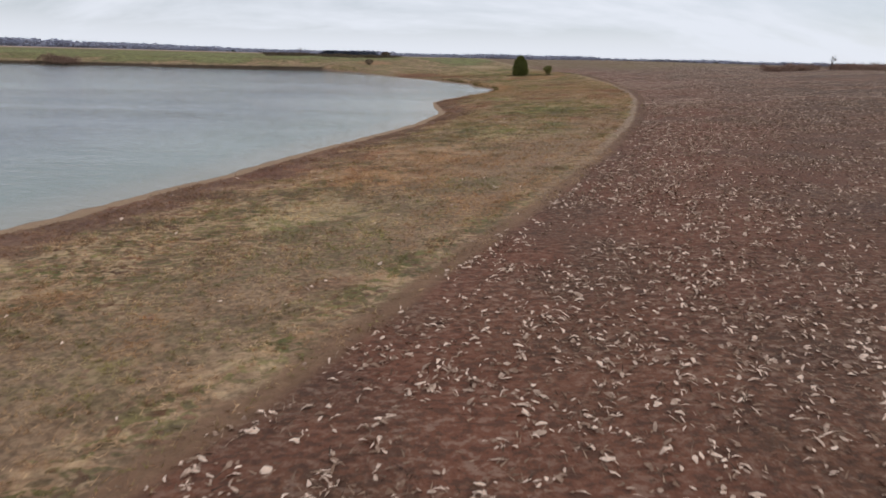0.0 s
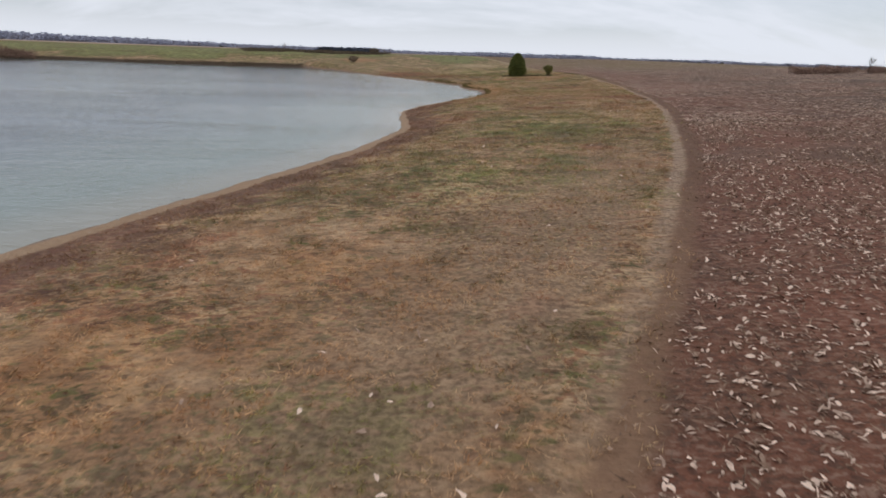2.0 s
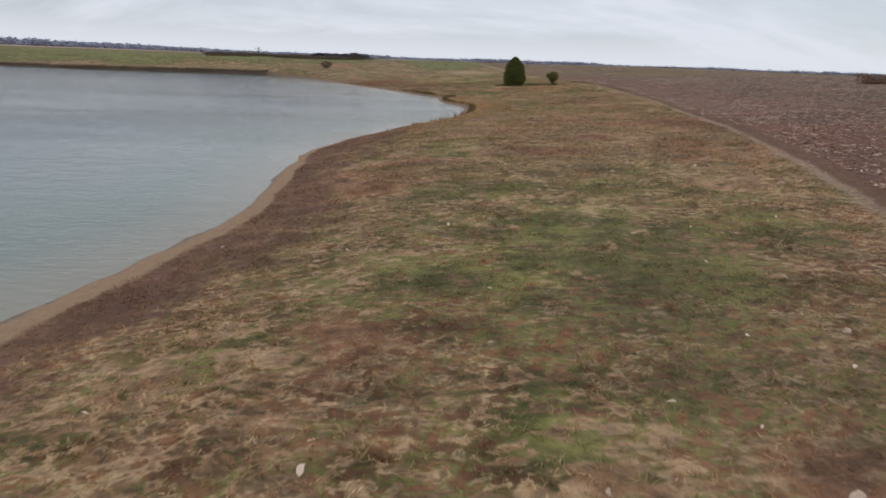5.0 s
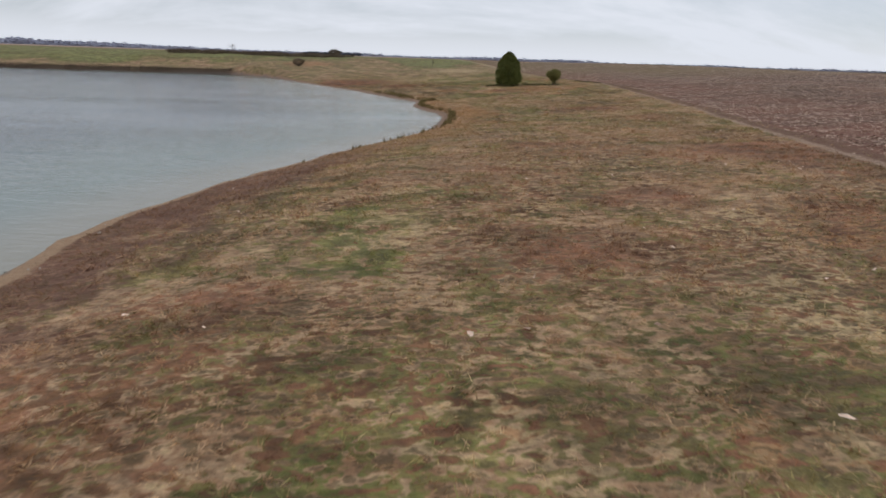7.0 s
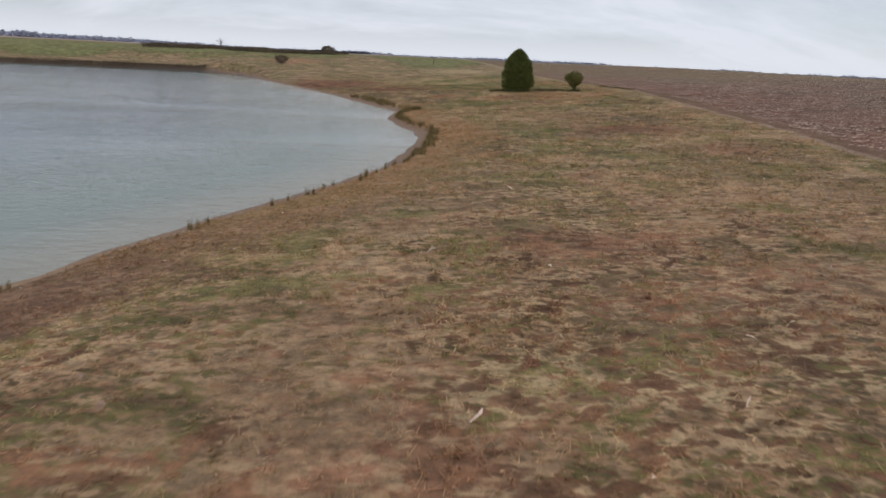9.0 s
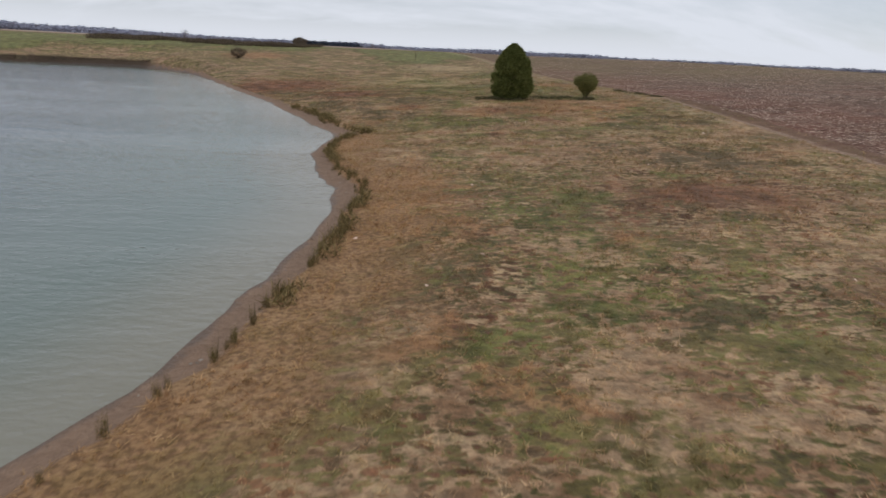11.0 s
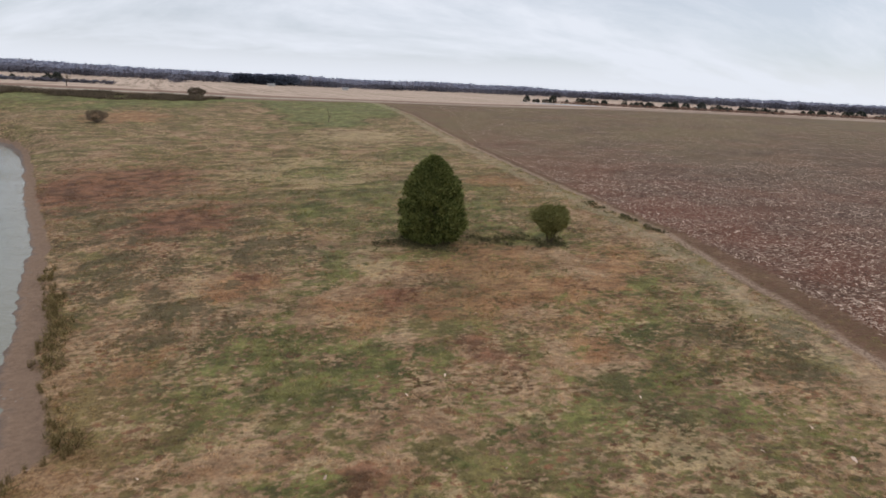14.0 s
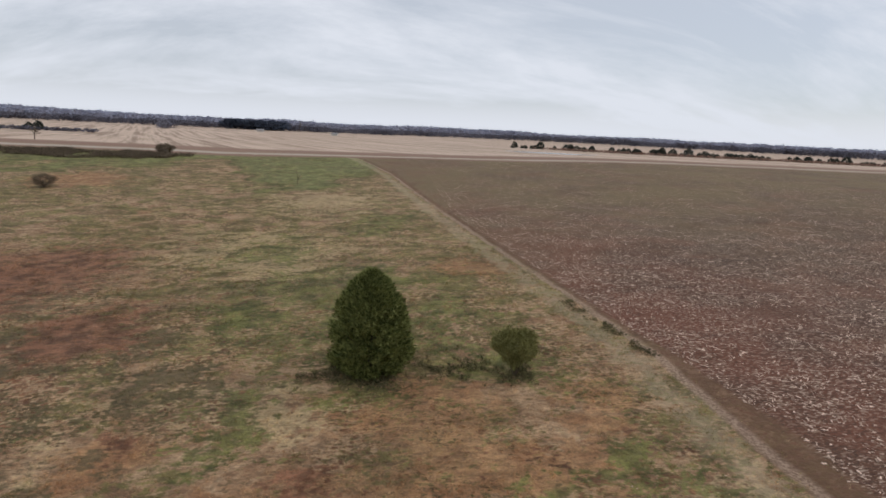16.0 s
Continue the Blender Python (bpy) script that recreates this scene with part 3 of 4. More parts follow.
SHEDROOF = varied("grey_metal_roof", (0.22, 0.22, 0.23), (0.38, 0.37, 0.36), 0.8, 0.6, isle=False)
BRUSHWOOD = varied("brushwood", (0.170, 0.105, 0.080), (0.42, 0.275, 0.205), 0.6)
HEDGE = varied("hedge_twigs", (0.095, 0.074, 0.050), (0.240, 0.182, 0.124), 0.4)
WEED = varied("dull_weeds", (0.062, 0.060, 0.028), (0.195, 0.165, 0.085), 0.25)
STONE = varied("pale_stone", (0.20, 0.17, 0.14), (0.45, 0.40, 0.34), 0.06)


# ---------------------------------------------------------------- building helpers
def mesh_of(name, verts, faces, material, attributes=None, smooth=False):
    """A mesh from arrays; faces all have the same number of corners."""
    verts, faces = np.asarray(verts, np.float32), np.asarray(faces, np.int32)
    me = bpy.data.meshes.new(name)
    me.vertices.add(len(verts))
    me.vertices.foreach_set("co", verts.ravel())
    k = faces.shape[1]
    me.loops.add(faces.size)
    me.loops.foreach_set("vertex_index", faces.ravel())
    me.polygons.add(len(faces))
    me.polygons.foreach_set("loop_start", np.arange(0, faces.size, k, dtype=np.int32))
    me.polygons.foreach_set("use_smooth", np.full(len(faces), smooth))
    for key, value in (attributes or {}).items():
        me.attributes.new(key, "FLOAT", "POINT").data.foreach_set("value", np.asarray(value, np.float32))
    me.update(calc_edges=True)
    me.materials.append(material)
    return me


def piece(name, me, parent=None, label="", at=None):
    ob = new(name, me)
    if parent is not None:
        ob.parent = parent
    if at is not None:
        ob.matrix_basis = at
    return tagged(ob, label)


def empty(name, at, label, category, group=""):
    ob = new(name)
    ob.matrix_basis = at
    return tagged(ob, label, category, group)


def grow_axis(fine_lo, fine_hi, fine, lo, hi, rate):
    """Grid lines: even inside, wider and wider outside."""
    line = list(np.arange(fine_lo, fine_hi + 1e-6, fine))
    s, v = fine, line[-1]
    while v < hi:
        s *= rate
        v += s
        line.append(v)
    s, v = fine, line[0]
    front = []
    while v > lo:
        s *= rate
        v -= s
        front.append(v)
    return np.array(front[::-1] + line)


def grid(xs, ys):
    gx, gy = np.meshgrid(xs, ys)
    nx, ny = len(xs), len(ys)
    i = np.arange(nx * ny).reshape(ny, nx)
    faces = np.stack([i[:-1, :-1], i[:-1, 1:], i[1:, 1:], i[1:, :-1]], -1).reshape(-1, 4)
    return gx.ravel(), gy.ravel(), faces


def tube(points, radii, sides=7):
    """A tapered limb along points."""
    pts = [Vector(p) for p in points]
    verts, faces = [], []
    for k, (p, r) in enumerate(zip(pts, radii)):
        way = (pts[min(k + 1, len(pts) - 1)] - pts[max(k - 1, 0)]).normalized()
        side = way.orthogonal().normalized()
        other = way.cross(side)
        for s in range(sides):
            a = 2 * math.pi * s / sides
            verts.append(p + (side * math.cos(a) + other * math.sin(a)) * r)
    for k in range(len(pts) - 1):
        for s in range(sides):
            a, b = k * sides + s, k * sides + (s + 1) % sides
            faces.append((a, b, b + sides, a + sides))
    return [tuple(v) for v in verts], faces


def join(shapes):
    verts, faces = [], []
    for v, f in shapes:
        base = len(verts)
        verts += v
        faces += [tuple(i + base for i in q) for q in f]
    return verts, faces


def sprays(rng, centres, outward, length, width, count, spread=0.6, curl=0.25):
    """Clusters of narrow pointed leaves or twigs at the centres: count triangles each."""
    n = len(centres)
    way = np.repeat(outward, count, 0) + rng.normal(0, spread, (n * count, 3))
    way /= np.linalg.norm(way, axis=1, keepdims=True) + 1e-9
    side = np.cross(way, rng.normal(0, 1, (n * count, 3)))
    side /= np.linalg.norm(side, axis=1, keepdims=True) + 1e-9
    l = length * rng.uniform(0.55, 1.25, (n * count, 1))
    w = width * rng.uniform(0.6, 1.3, (n * count, 1))
    root = np.repeat(centres, count, 0) + rng.normal(0, length * 0.22, (n * count, 3))
    tip = root + way * l
    tip[:, 2:] -= curl * l * rng.uniform(0, 1, (n * count, 1))
    verts = np.stack([root - side * w, root + side * w, tip], 1).reshape(-1, 3)
    return verts, np.arange(len(verts)).reshape(-1, 3)


# ---------------------------------------------------------------- ground and pond
def make_ground():
    xs = np.concatenate([grow_axis(-24, 46, 0.7, -4600, 46, 1.09)[:-1], grow_axis(46, 100, 1.2, 46, 4600, 1.08)])
    ys = np.concatenate([grow_axis(-6, 216, 0.75, -2500, 216, 1.12)[:-1], grow_axis(216, 400, 1.5, 216, 4700, 1.07)])
    x, y, faces = grid(xs, ys)
    me = mesh_of("ground", np.stack([x, y, land(x, y)], 1), faces, GROUND, zones(x, y), smooth=True)
    tagged(new("ground", me), "dry winter grassland, farm track and harvested fields", "ground", kind="structure")


def make_water():
    xs = np.concatenate([np.arange(-310, -60, 5.0), np.arange(-60, 22, 1.2)])
    ys = np.concatenate([np.arange(-80, 0, 4.0), np.arange(0, 262, 1.2)])
    x, y, faces = grid(xs, ys)
    d = shore_distance(x, y)
    keep = d[faces].min(1) < 0.9
    used = np.unique(faces[keep])
    index = np.full(len(x), -1)
    index[used] = np.arange(len(used))
    me = mesh_of("pond_water", np.stack([x, y, np.full(len(x), WATER_Z)], 1)[used], index[faces[keep]], WATER, {"shore": d[used]}, smooth=True)
    tagged(new("water", me), "grey-blue pond water with small ripples", "water", kind="structure")


# ---------------------------------------------------------------- trees and shrubs
def cedar_profile(s):
    return np.interp(s, (0, 0.06, 0.18, 0.32, 0.5, 0.68, 0.82, 0.93, 1.0), (0.72, 0.90, 1.0, 1.0, 0.92, 0.78, 0.58, 0.35, 0.05))


def make_cedar(at, height=5.5, radius=2.0, count=11000, label="", group="", leaves=6, size=0.20, seed=3):
    rng = np.random.default_rng(seed)
    thing = empty("cedar_tree", at, label, "tree", group)
    limbs = [tube([(0, 0, -0.15), (0.03, 0.02, height * 0.4), (-0.03, 0.04, height * 0.93)], (0.16, 0.10, 0.015), 8)]
    for k in range(16):
        a, s = k * 2.4, 0.06 + 0.82 * k / 16
        r = radius * float(cedar_profile(s)) * 0.8
        z = height * s
        limbs.append(tube([(0, 0, z), (math.cos(a) * r * 0.5, math.sin(a) * r * 0.5, z + 0.12), (math.cos(a) * r, math.sin(a) * r, z + 0.5 * r)], (0.05, 0.035, 0.01), 5))
    v, f = join(limbs)
    piece("trunk", mesh_of("trunk", v, f, BARK, smooth=True), thing, "grey-brown trunk and limbs")
    s = np.clip(rng.uniform(0.0, 1.0, count) ** 1.12, 0, 0.995)
    a = rng.uniform(0, 2 * np.pi, count)
    # sprays gather in upswept clumps with dark gaps between them
    clumps = 260 if count > 3000 else 40
    cs, ca = rng.uniform(0, 1, clumps) ** 1.12, rng.uniform(0, 2 * np.pi, clumps)
    push = rng.uniform(0.86, 1.10, clumps)
    mine = rng.integers(0, clumps, count)
    tight = rng.uniform(0, 1, count) < 0.74
    s = np.where(tight, np.clip(cs[mine] + rng.normal(0, 0.034, count), 0, 0.995), s)
    a = np.where(tight, ca[mine] + rng.normal(0, 0.13, count) / np.maximum(cedar_profile(s), 0.3), a)
    lobes = 1 + 0.03 * np.sin(3 * a + 5 * s * 3) + 0.04 * np.sin(5 * a - 11 * s)
    shell = np.where(tight, push[mine] * rng.uniform(0.86, 1.02, count), rng.uniform(0.35, 0.93, count))
    r = radius * cedar_profile(s) * lobes * shell
    centres = np.stack([np.cos(a) * r, np.sin(a) * r, 0.10 + (height - 0.25) * s], 1)
    out = np.stack([np.cos(a) * 0.75, np.sin(a) * 0.75, np.full(count, 0.75)], 1)
    v, f = sprays(rng, centres, out, size * height / 5.5 * 1.25, 0.035 * height / 5.5 * (size / 0.2), leaves, 0.45, 0.1)
    v[:, 2] = np.maximum(v[:, 2], 0.02)
    piece("crown", mesh_of("crown", v, f, CEDAR if count > 3000 else FARPINE), thing)
    return thing


def make_bush(name, at, height, radius, label, material, count=2600, leaves=5, leaf=0.16, waist=0.35, stems=9, seed=5, group="", width=0.03):
    """A many-stemmed shrub: stems fan out from the base, leaves fill a rounded head."""
    rng = np.random.default_rng(seed)
    thing = empty(name, at, label, "shrub", group)
    limbs = []
    for k in range(stems):
        a = k * 2.399
        r = radius * (0.25 + 0.6 * ((k * 0.37) % 1))
        top = height * (0.65 + 0.25 * ((k * 0.61) % 1))
        limbs.append(tube([(math.cos(a) * 0.08, math.sin(a) * 0.08, -0.08), (math.cos(a) * r * 0.45, math.sin(a) * r * 0.45, top * 0.5),
                           (math.cos(a + 0.2) * r, math.sin(a + 0.2) * r, top)], (0.035, 0.022, 0.006), 5))
    v, f = join(limbs)
    piece("stems", mesh_of("stems", v, f, BARK, smooth=True), thing, "bare brown stems")
    u = rng.normal(0, 1, (count, 3))
    u /= np.linalg.norm(u, axis=1, keepdims=True)
    a = np.arctan2(u[:, 1], u[:, 0])
    lobes = 1 + 0.14 * np.sin(3 * a + 4 * u[:, 2]) + 0.10 * np.sin(6 * a - 7 * u[:, 2]) + rng.normal(0, 0.05, count)
    k = rng.uniform(0.3, 1, count) ** 0.4 * lobes
    zc, rz = height * (0.5 + waist * 0.12), height * (0.5 - waist * 0.12)
    narrow = np.interp(u[:, 2], (-1, -0.2, 0.35, 1), (1 - waist * 1.3, 1 - waist * 0.5, 1, 0.9))
    c = np.stack([u[:, 0] * k * radius * narrow, u[:, 1] * k * radius * narrow, zc + u[:, 2] * k * rz], 1)
    out = u * 0.8 + np.array([0, 0, 0.5])
    v, f = sprays(rng, c, out, leaf, width, leaves, 0.7, 0.15)
    v[:, 2] = np.maximum(v[:, 2], 0.03)
    piece("foliage", mesh_of("foliage", v, f, material), thing)
    return thing


def bare_tree(name, at, height, spread, label, seed, depth=4, group="", thick=0.03):
    """A leafless tree: a tapered trunk that forks into finer and finer twigs."""
    rng = random.Random(seed)
    thing = empty(name, at, label, "tree", group)
    trunk, twigs = [], []

    def fork(p, way, length, r, level):
        mid = p + way * length * 0.5 + Vector((rng.uniform(-1, 1), rng.uniform(-1, 1), 0)) * length * 0.06
        end = p + way * length
        (trunk if level < 2 else twigs).append(tube([p, mid, end], (r, r * 0.8, r * 0.6), 6 if level < 2 else 4))
        if level >= depth:
            return
        for _ in range(3 if level else 4):
            turn = Vector((rng.uniform(-1, 1) * spread, rng.uniform(-1, 1) * spread, rng.uniform(-0.1, 0.5)))
            fork(p + way * length * rng.uniform(0.55, 1.0), (way + turn).normalized(), length * rng.uniform(0.5, 0.72), r * 0.55, level + 1)

    fork(Vector((0, 0, -0.1)), Vector((0.03, 0.02, 1)).normalized(), height * 0.42, height * thick, 0)
    v, f = join(trunk)
    piece("trunk", mesh_of("trunk", v, f, BARK, smooth=True), thing)
    v, f = join(twigs)
    piece("twigs", mesh_of("twigs", v, f, GREYTWIG, smooth=True), thing, "fine leafless twigs")
    return thing


def on_land(x, y, turn=0.0, size=1.0):
    return pose(x, y, float(land(np.array([x]), np.array([y]))[0]), 0, 0, turn) @ Matrix.Scale(size, 4)


def brush(name, x, y, height, label, category, material, per=3, leaf=0.5, width=0.03, seed=8, rise=1.0):
    """A tangle of twigs over the given places, as one mass."""
    rng = np.random.default_rng(seed)
    z = land(x, y)
    k = rng.uniform(0, 1, len(x)) ** 0.8
    tall = height * (0.25 + 1.2 * value_noise(x, y, 4.0, seed) * value_noise(x, y, 1.5, seed + 1) ** 0.5)
    c = np.stack([x, y, z + tall * k * 0.8], 1)
    out = np.stack([rng.normal(0, 0.6, len(x)), rng.normal(0, 0.6, len(x)), np.full(len(x), rise)], 1)
    v, f = sprays(rng, c, out, leaf, width, per, 0.45, 0.1)
    tagged(new(name, mesh_of(name, v, f, material)), label, category, kind="stuff")


def far_wood(name, centres, heights, label, material, seed, tris=26, wide=0.42, mass=0.19):
    """Distant woods: every tree an uneven crown of twig masses on a stem."""
    rng = np.random.default_rng(seed)
    n = len(centres)
    x, y = centres[:, 0], centres[:, 1]
    base = land(x, y)
    h = np.repeat(heights, tris)
    u = rng.normal(0, 1, (n * tris, 3))
    u /= np.linalg.norm(u, axis=1, keepdims=True)
    k = rng.uniform(0.4, 1.0, (n * tris, 1))
    c = np.stack([np.repeat(x, tris), np.repeat(y, tris), np.repeat(base, tris) + h * 0.52], 1)
    c += u * k * np.stack([h * wide, h * wide, h * 0.46], 1)
    v, f = sprays(rng, c, u + np.array([0, 0, 0.6]), 1.0, 1.0, 1, 0.5, 0.0)
    scale = np.repeat(h * mass, 3)[:, None]
    mid = np.repeat(c, 3, 0)
    v = mid + (v - mid) * scale * np.array([1.6, 1.6, 0.8])
    v[:, 2] = np.maximum(v[:, 2], np.repeat(np.repeat(base, tris), 3))
    tagged(new(name, mesh_of(name, v, f, material)), label, "woods", kind="stuff")


make_ground()
make_water()

make_cedar(on_land(22.4, 181.2, 20), 5.55, label="dense dark green cedar tree, foliage down to the grass", seed=3)
make_bush("round_shrub", on_land(30.0, 179.6, 40), 2.5, 1.3, "rounded olive-green shrub with a narrow foot", OLIVE, seed=5, waist=0.68, count=6500, leaf=0.15, width=0.014)
make_bush("grey_shrub", on_land(-28.4, 250.0, 10), 2.1, 1.75, "low grey-brown leafless shrub on the pond slope", GREYTWIG, seed=6, waist=0.25, leaf=0.17, count=2600, width=0.012)
bare_tree("sapling", on_land(8.8, 259.0), 3.4, 0.45, "thin leafless sapling in the rough grass", 4, 3, thick=0.012)
bare_tree("bare_tree", on_land(-95.0, 1105.0), 19.0, 0.8, "tall leafless tree above the far woods", 15, 5, thick=0.02)
bare_tree("bare_tree", on_land(-74.7, 338.0), 4.6, 1.2, "small leafless field tree with a spreading crown", 9, 5, thick=0.032)


def make_hedges():
    rng = np.random.default_rng(21)
    s = rng.uniform(0, 1, 15000)
    x = -80 + 61 * s + rng.normal(0, 0.5, len(s))
    y = 281 + 3 * s + 12 * rng.beta(1.3, 1.3, len(s)) + 1.5 * np.sin(x * 0.35)
    keep = value_noise(x, y, 5.0, 40) * (0.6 + 0.4 * value_noise(x, y, 1.7, 41)) + 0.14 * np.sin(s * np.pi) > 0.36
    x, y = x[keep], y[keep]
    brush("hedgerow", x, y, 0.8, "dark leafless hedgerow along the brow of the slope", "hedge", HEDGE, 4, 0.6, 0.04, 22)
    # thicket inside the harvested field
    s = rng.uniform(0, 1, 5200)
    x = 84 + 62 * s
    y = 166 + 5 * np.sin(s * 4) + rng.normal(0, 1, len(s)) * (1.2 + 4 * s)
    keep = value_noise(x, y, 6.0, 43) > 0.28
    x, y = x[keep], y[keep]
    brush("thicket", x, y, 2.1, "dark red-brown brush thicket in the harvested field", "thicket", BRUSHWOOD, 4, 0.75, 0.05, 23)
    # weeds between the cedar and the round shrub
    x = 18.6 + 12.4 * rng.uniform(0, 1, 2400)
    y = 180.3 + rng.normal(0, 0.9, len(x)) + 0.5 * np.sin(x)
    keep = value_noise(x, y, 1.1, 46) * 0.7 + 0.3 * value_noise(x, y, 0.4, 48) > 0.46
    x, y = x[keep], y[keep]
    brush("weed_tangle", x, y, 0.20, "low tangle of dead weeds between cedar and shrub", "weeds", WEED, 5, 0.22, 0.014, 24)
    # darker growth along the verge of the track
    y = rng.uniform(181.0, 192.5, 1300)
    x = 38.0 - 0.16 * (y - 183) + rng.normal(0, 0.28, len(y))
    keep = value_noise(x, y, 0.7, 47) > 0.48
    brush("verge_weeds", x[keep], y[keep], 0.10, "dark green weeds along the track's grassy verge", "weeds", WEED, 4, 0.13, 0.012, 25)


make_hedges()
make_bush("hedge_shrub", on_land(-26.0, 298.0, 0), 2.1, 2.1, "brown leafless shrub at the end of the hedgerow", GREYTWIG, seed=7, waist=0.2, leaf=0.22, width=0.02, count=3000)
bare_tree("bare_tree", on_land(104.0, 170.0), 4.6, 0.6, "small leafless tree standing in the thicket", 12, 4)


def make_far_woods():
    rng = np.random.default_rng(31)
    # woods on the rising land behind; distance haze is put into their colour
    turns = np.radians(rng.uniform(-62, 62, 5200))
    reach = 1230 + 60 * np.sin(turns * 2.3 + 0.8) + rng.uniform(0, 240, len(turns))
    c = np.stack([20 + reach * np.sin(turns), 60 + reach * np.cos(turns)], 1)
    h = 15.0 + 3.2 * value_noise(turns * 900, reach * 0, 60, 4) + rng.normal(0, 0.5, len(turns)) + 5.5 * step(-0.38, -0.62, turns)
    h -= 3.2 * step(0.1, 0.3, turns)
    far_wood("far_woods", c, h, "blue-grey woods along the horizon, haze put into their colour", FARWOOD, 32, 30, 0.5, 0.12)
    # the darker front of the woods, along the pale fields
    turns = np.radians(rng.uniform(-58, 58, 4200))
    reach = 1085 + 30 * np.sin(turns * 5) + rng.uniform(0, 60, len(turns))
    c = np.stack([20 + reach * np.sin(turns), 60 + reach * np.cos(turns)], 1)
    h = 6.5 + 4.0 * value_noise(turns * 900, reach * 0, 45, 6) + rng.normal(0, 0.9, len(turns))
    far_wood("wood_edge", c, h, "grey-brown leafless trees at the wood's edge", NEARWOOD, 39, 30, 0.42, 0.12)
    # darker evergreen stand, its green blued to carry the haze
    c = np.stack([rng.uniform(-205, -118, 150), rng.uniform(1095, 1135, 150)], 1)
    far_wood("evergreen_wood", c, rng.uniform(13.5, 15.5, 150), "dark evergreen stand before the far woods, haze tinted into its colour", FARSTAND, 33, 40, 0.45, 0.15)
    # a spur of the wood that runs into the pale field
    s = rng.uniform(0, 1, 90)
    c = np.stack([-190 - 60 * s, 800 + 190 * s + rng.normal(0, 8, len(s))], 1)
    far_wood("wood_spur", c, rng.uniform(3, 9, len(s)), "leafless trees running out into the pale field", NEARWOOD, 40, 30, 0.5, 0.14)
    # russet brush along the row of cedars
    s = rng.uniform(0, 1, 1500)
    c = np.stack([160 + 215 * s + rng.normal(0, 5, len(s)), 636 - 104 * s + rng.normal(0, 10, len(s))], 1)
    far_wood("field_brush", c, rng.uniform(1.0, 2.3, len(s)), "russet brush strip under the row of cedars", BRUSHWOOD, 34, 14)
    # dark ditch growth between the pale fields
    s = rng.uniform(0, 1, 420)
    c = np.stack([-280 + 135 * s, 490 + 52 * s + rng.normal(0, 4, len(s))], 1)
    far_wood("ditch_brush", c, rng.uniform(1.2, 2.6, len(s)), "dark brush along a ditch between pale fields", NEARWOOD, 35, 20, 0.6, 0.25)


make_far_woods()


def make_shed(x, y, long, deep, eaves, ridge, turn, label):
    """A small far farm shed: board walls under a gabled metal roof."""
    thing = empty("farm_shed", on_land(x, y, turn), label, "shed", "sheds along the far woods")
    a, c = long / 2, deep / 2
    walls = [(-a, -c, -0.4), (a, -c, -0.4), (a, c, -0.4), (-a, c, -0.4), (-a, -c, eaves), (a, -c, eaves), (a, c, eaves), (-a, c, eaves)]
    quads = [(0, 1, 5, 4), (1, 2, 6, 5), (2, 3, 7, 6), (3, 0, 4, 7)]
    piece("wall", mesh_of("wall", walls, quads, SHEDWALL), thing, "pale weathered board walls")
    o, t = 0.5, 0.18
    roof = []
    for px in (-a - o, a + o):
        for lift in (0.0, t):
            roof += [(px, -c - o, eaves - 0.15 + lift), (px, 0, ridge + lift), (px, c + o, eaves - 0.15 + lift)]
    f = [(3, 9, 10, 4), (4, 10, 11, 5), (0, 1, 7, 6), (1, 2, 8, 7), (0, 6, 9, 3), (2, 5, 11, 8), (0, 3, 4, 1), (1, 4, 5, 2), (6, 7, 10, 9), (7, 8, 11, 10)]
    piece("roof", mesh_of("roof", roof, f, SHEDROOF), thing, "grey metal gabled roof")
    for e in (-a, a):
        piece("gable", mesh_of("gable", [(e, -c, eaves), (e, c, eaves), (e, 0, ridge - 0.05)], [(0, 1, 2)], SHEDWALL), thing)


make_shed(-121, 935, 9, 5, 2.2, 3.4, 8, "pale board farm shed at the foot of far woods")
make_shed(-29, 907, 7, 5, 2.1, 3.2, -6, "small pale farm shed before the far woods")
make_shed(347, 768, 9, 5, 2.2, 3.4, 25, "low pale farm shed beside the cedar row")


def make_bank_brush():
    rng = np.random.default_rng(36)
    s = rng.uniform(0, 1, 60000)
    x, y = -46 - 120 * s ** 1.2, 236 + 14 * rng.uniform(0, 1, len(s))
    d = shore_distance(x, y)
    ok = (d > 0.2) & (d < 1.4) & (value_noise(x, y, 4.0, 44) > 0.25)
    # dark weeds added along the lip to stand in for its shaded face
    brush("lip_shade_brush", x[ok], y[ok], 0.3, "dark weeds added for the shade on the pond's far bank", "weeds", STALK, 3, 0.3, 0.03, 37)
    x, y = -152 + 17 * rng.beta(2, 2, 900), 240.5 + rng.normal(0, 1.2, 900)
    brush("shore_thicket", x, y, 3.4, "brown brush thicket at the water's edge", "thicket", BRUSHWOOD, 4, 0.9, 0.06, 38)


make_bank_brush()


def make_far_pond():
    a = np.linspace(0, 2 * np.pi, 41)[:-1]
    r = 1 + 0.15 * np.sin(3 * a) + 0.1 * np.sin(5 * a + 1)
    x, y = 108 + 21 * r * np.cos(a) , 446 + 7 * r * np.sin(a)
    z = float(land(np.array([108.0]), np.array([446.0]))[0]) + 0.12
    verts = np.stack([x, y, np.full(40, z)], 1)
    me = mesh_of("far_pond", verts, np.arange(40)[None, :], WATER, {"shore": np.full(40, -30.0)})
    tagged(new("water", me), "small pale pond beyond the harvested field", "water", kind="structure")


make_far_pond()


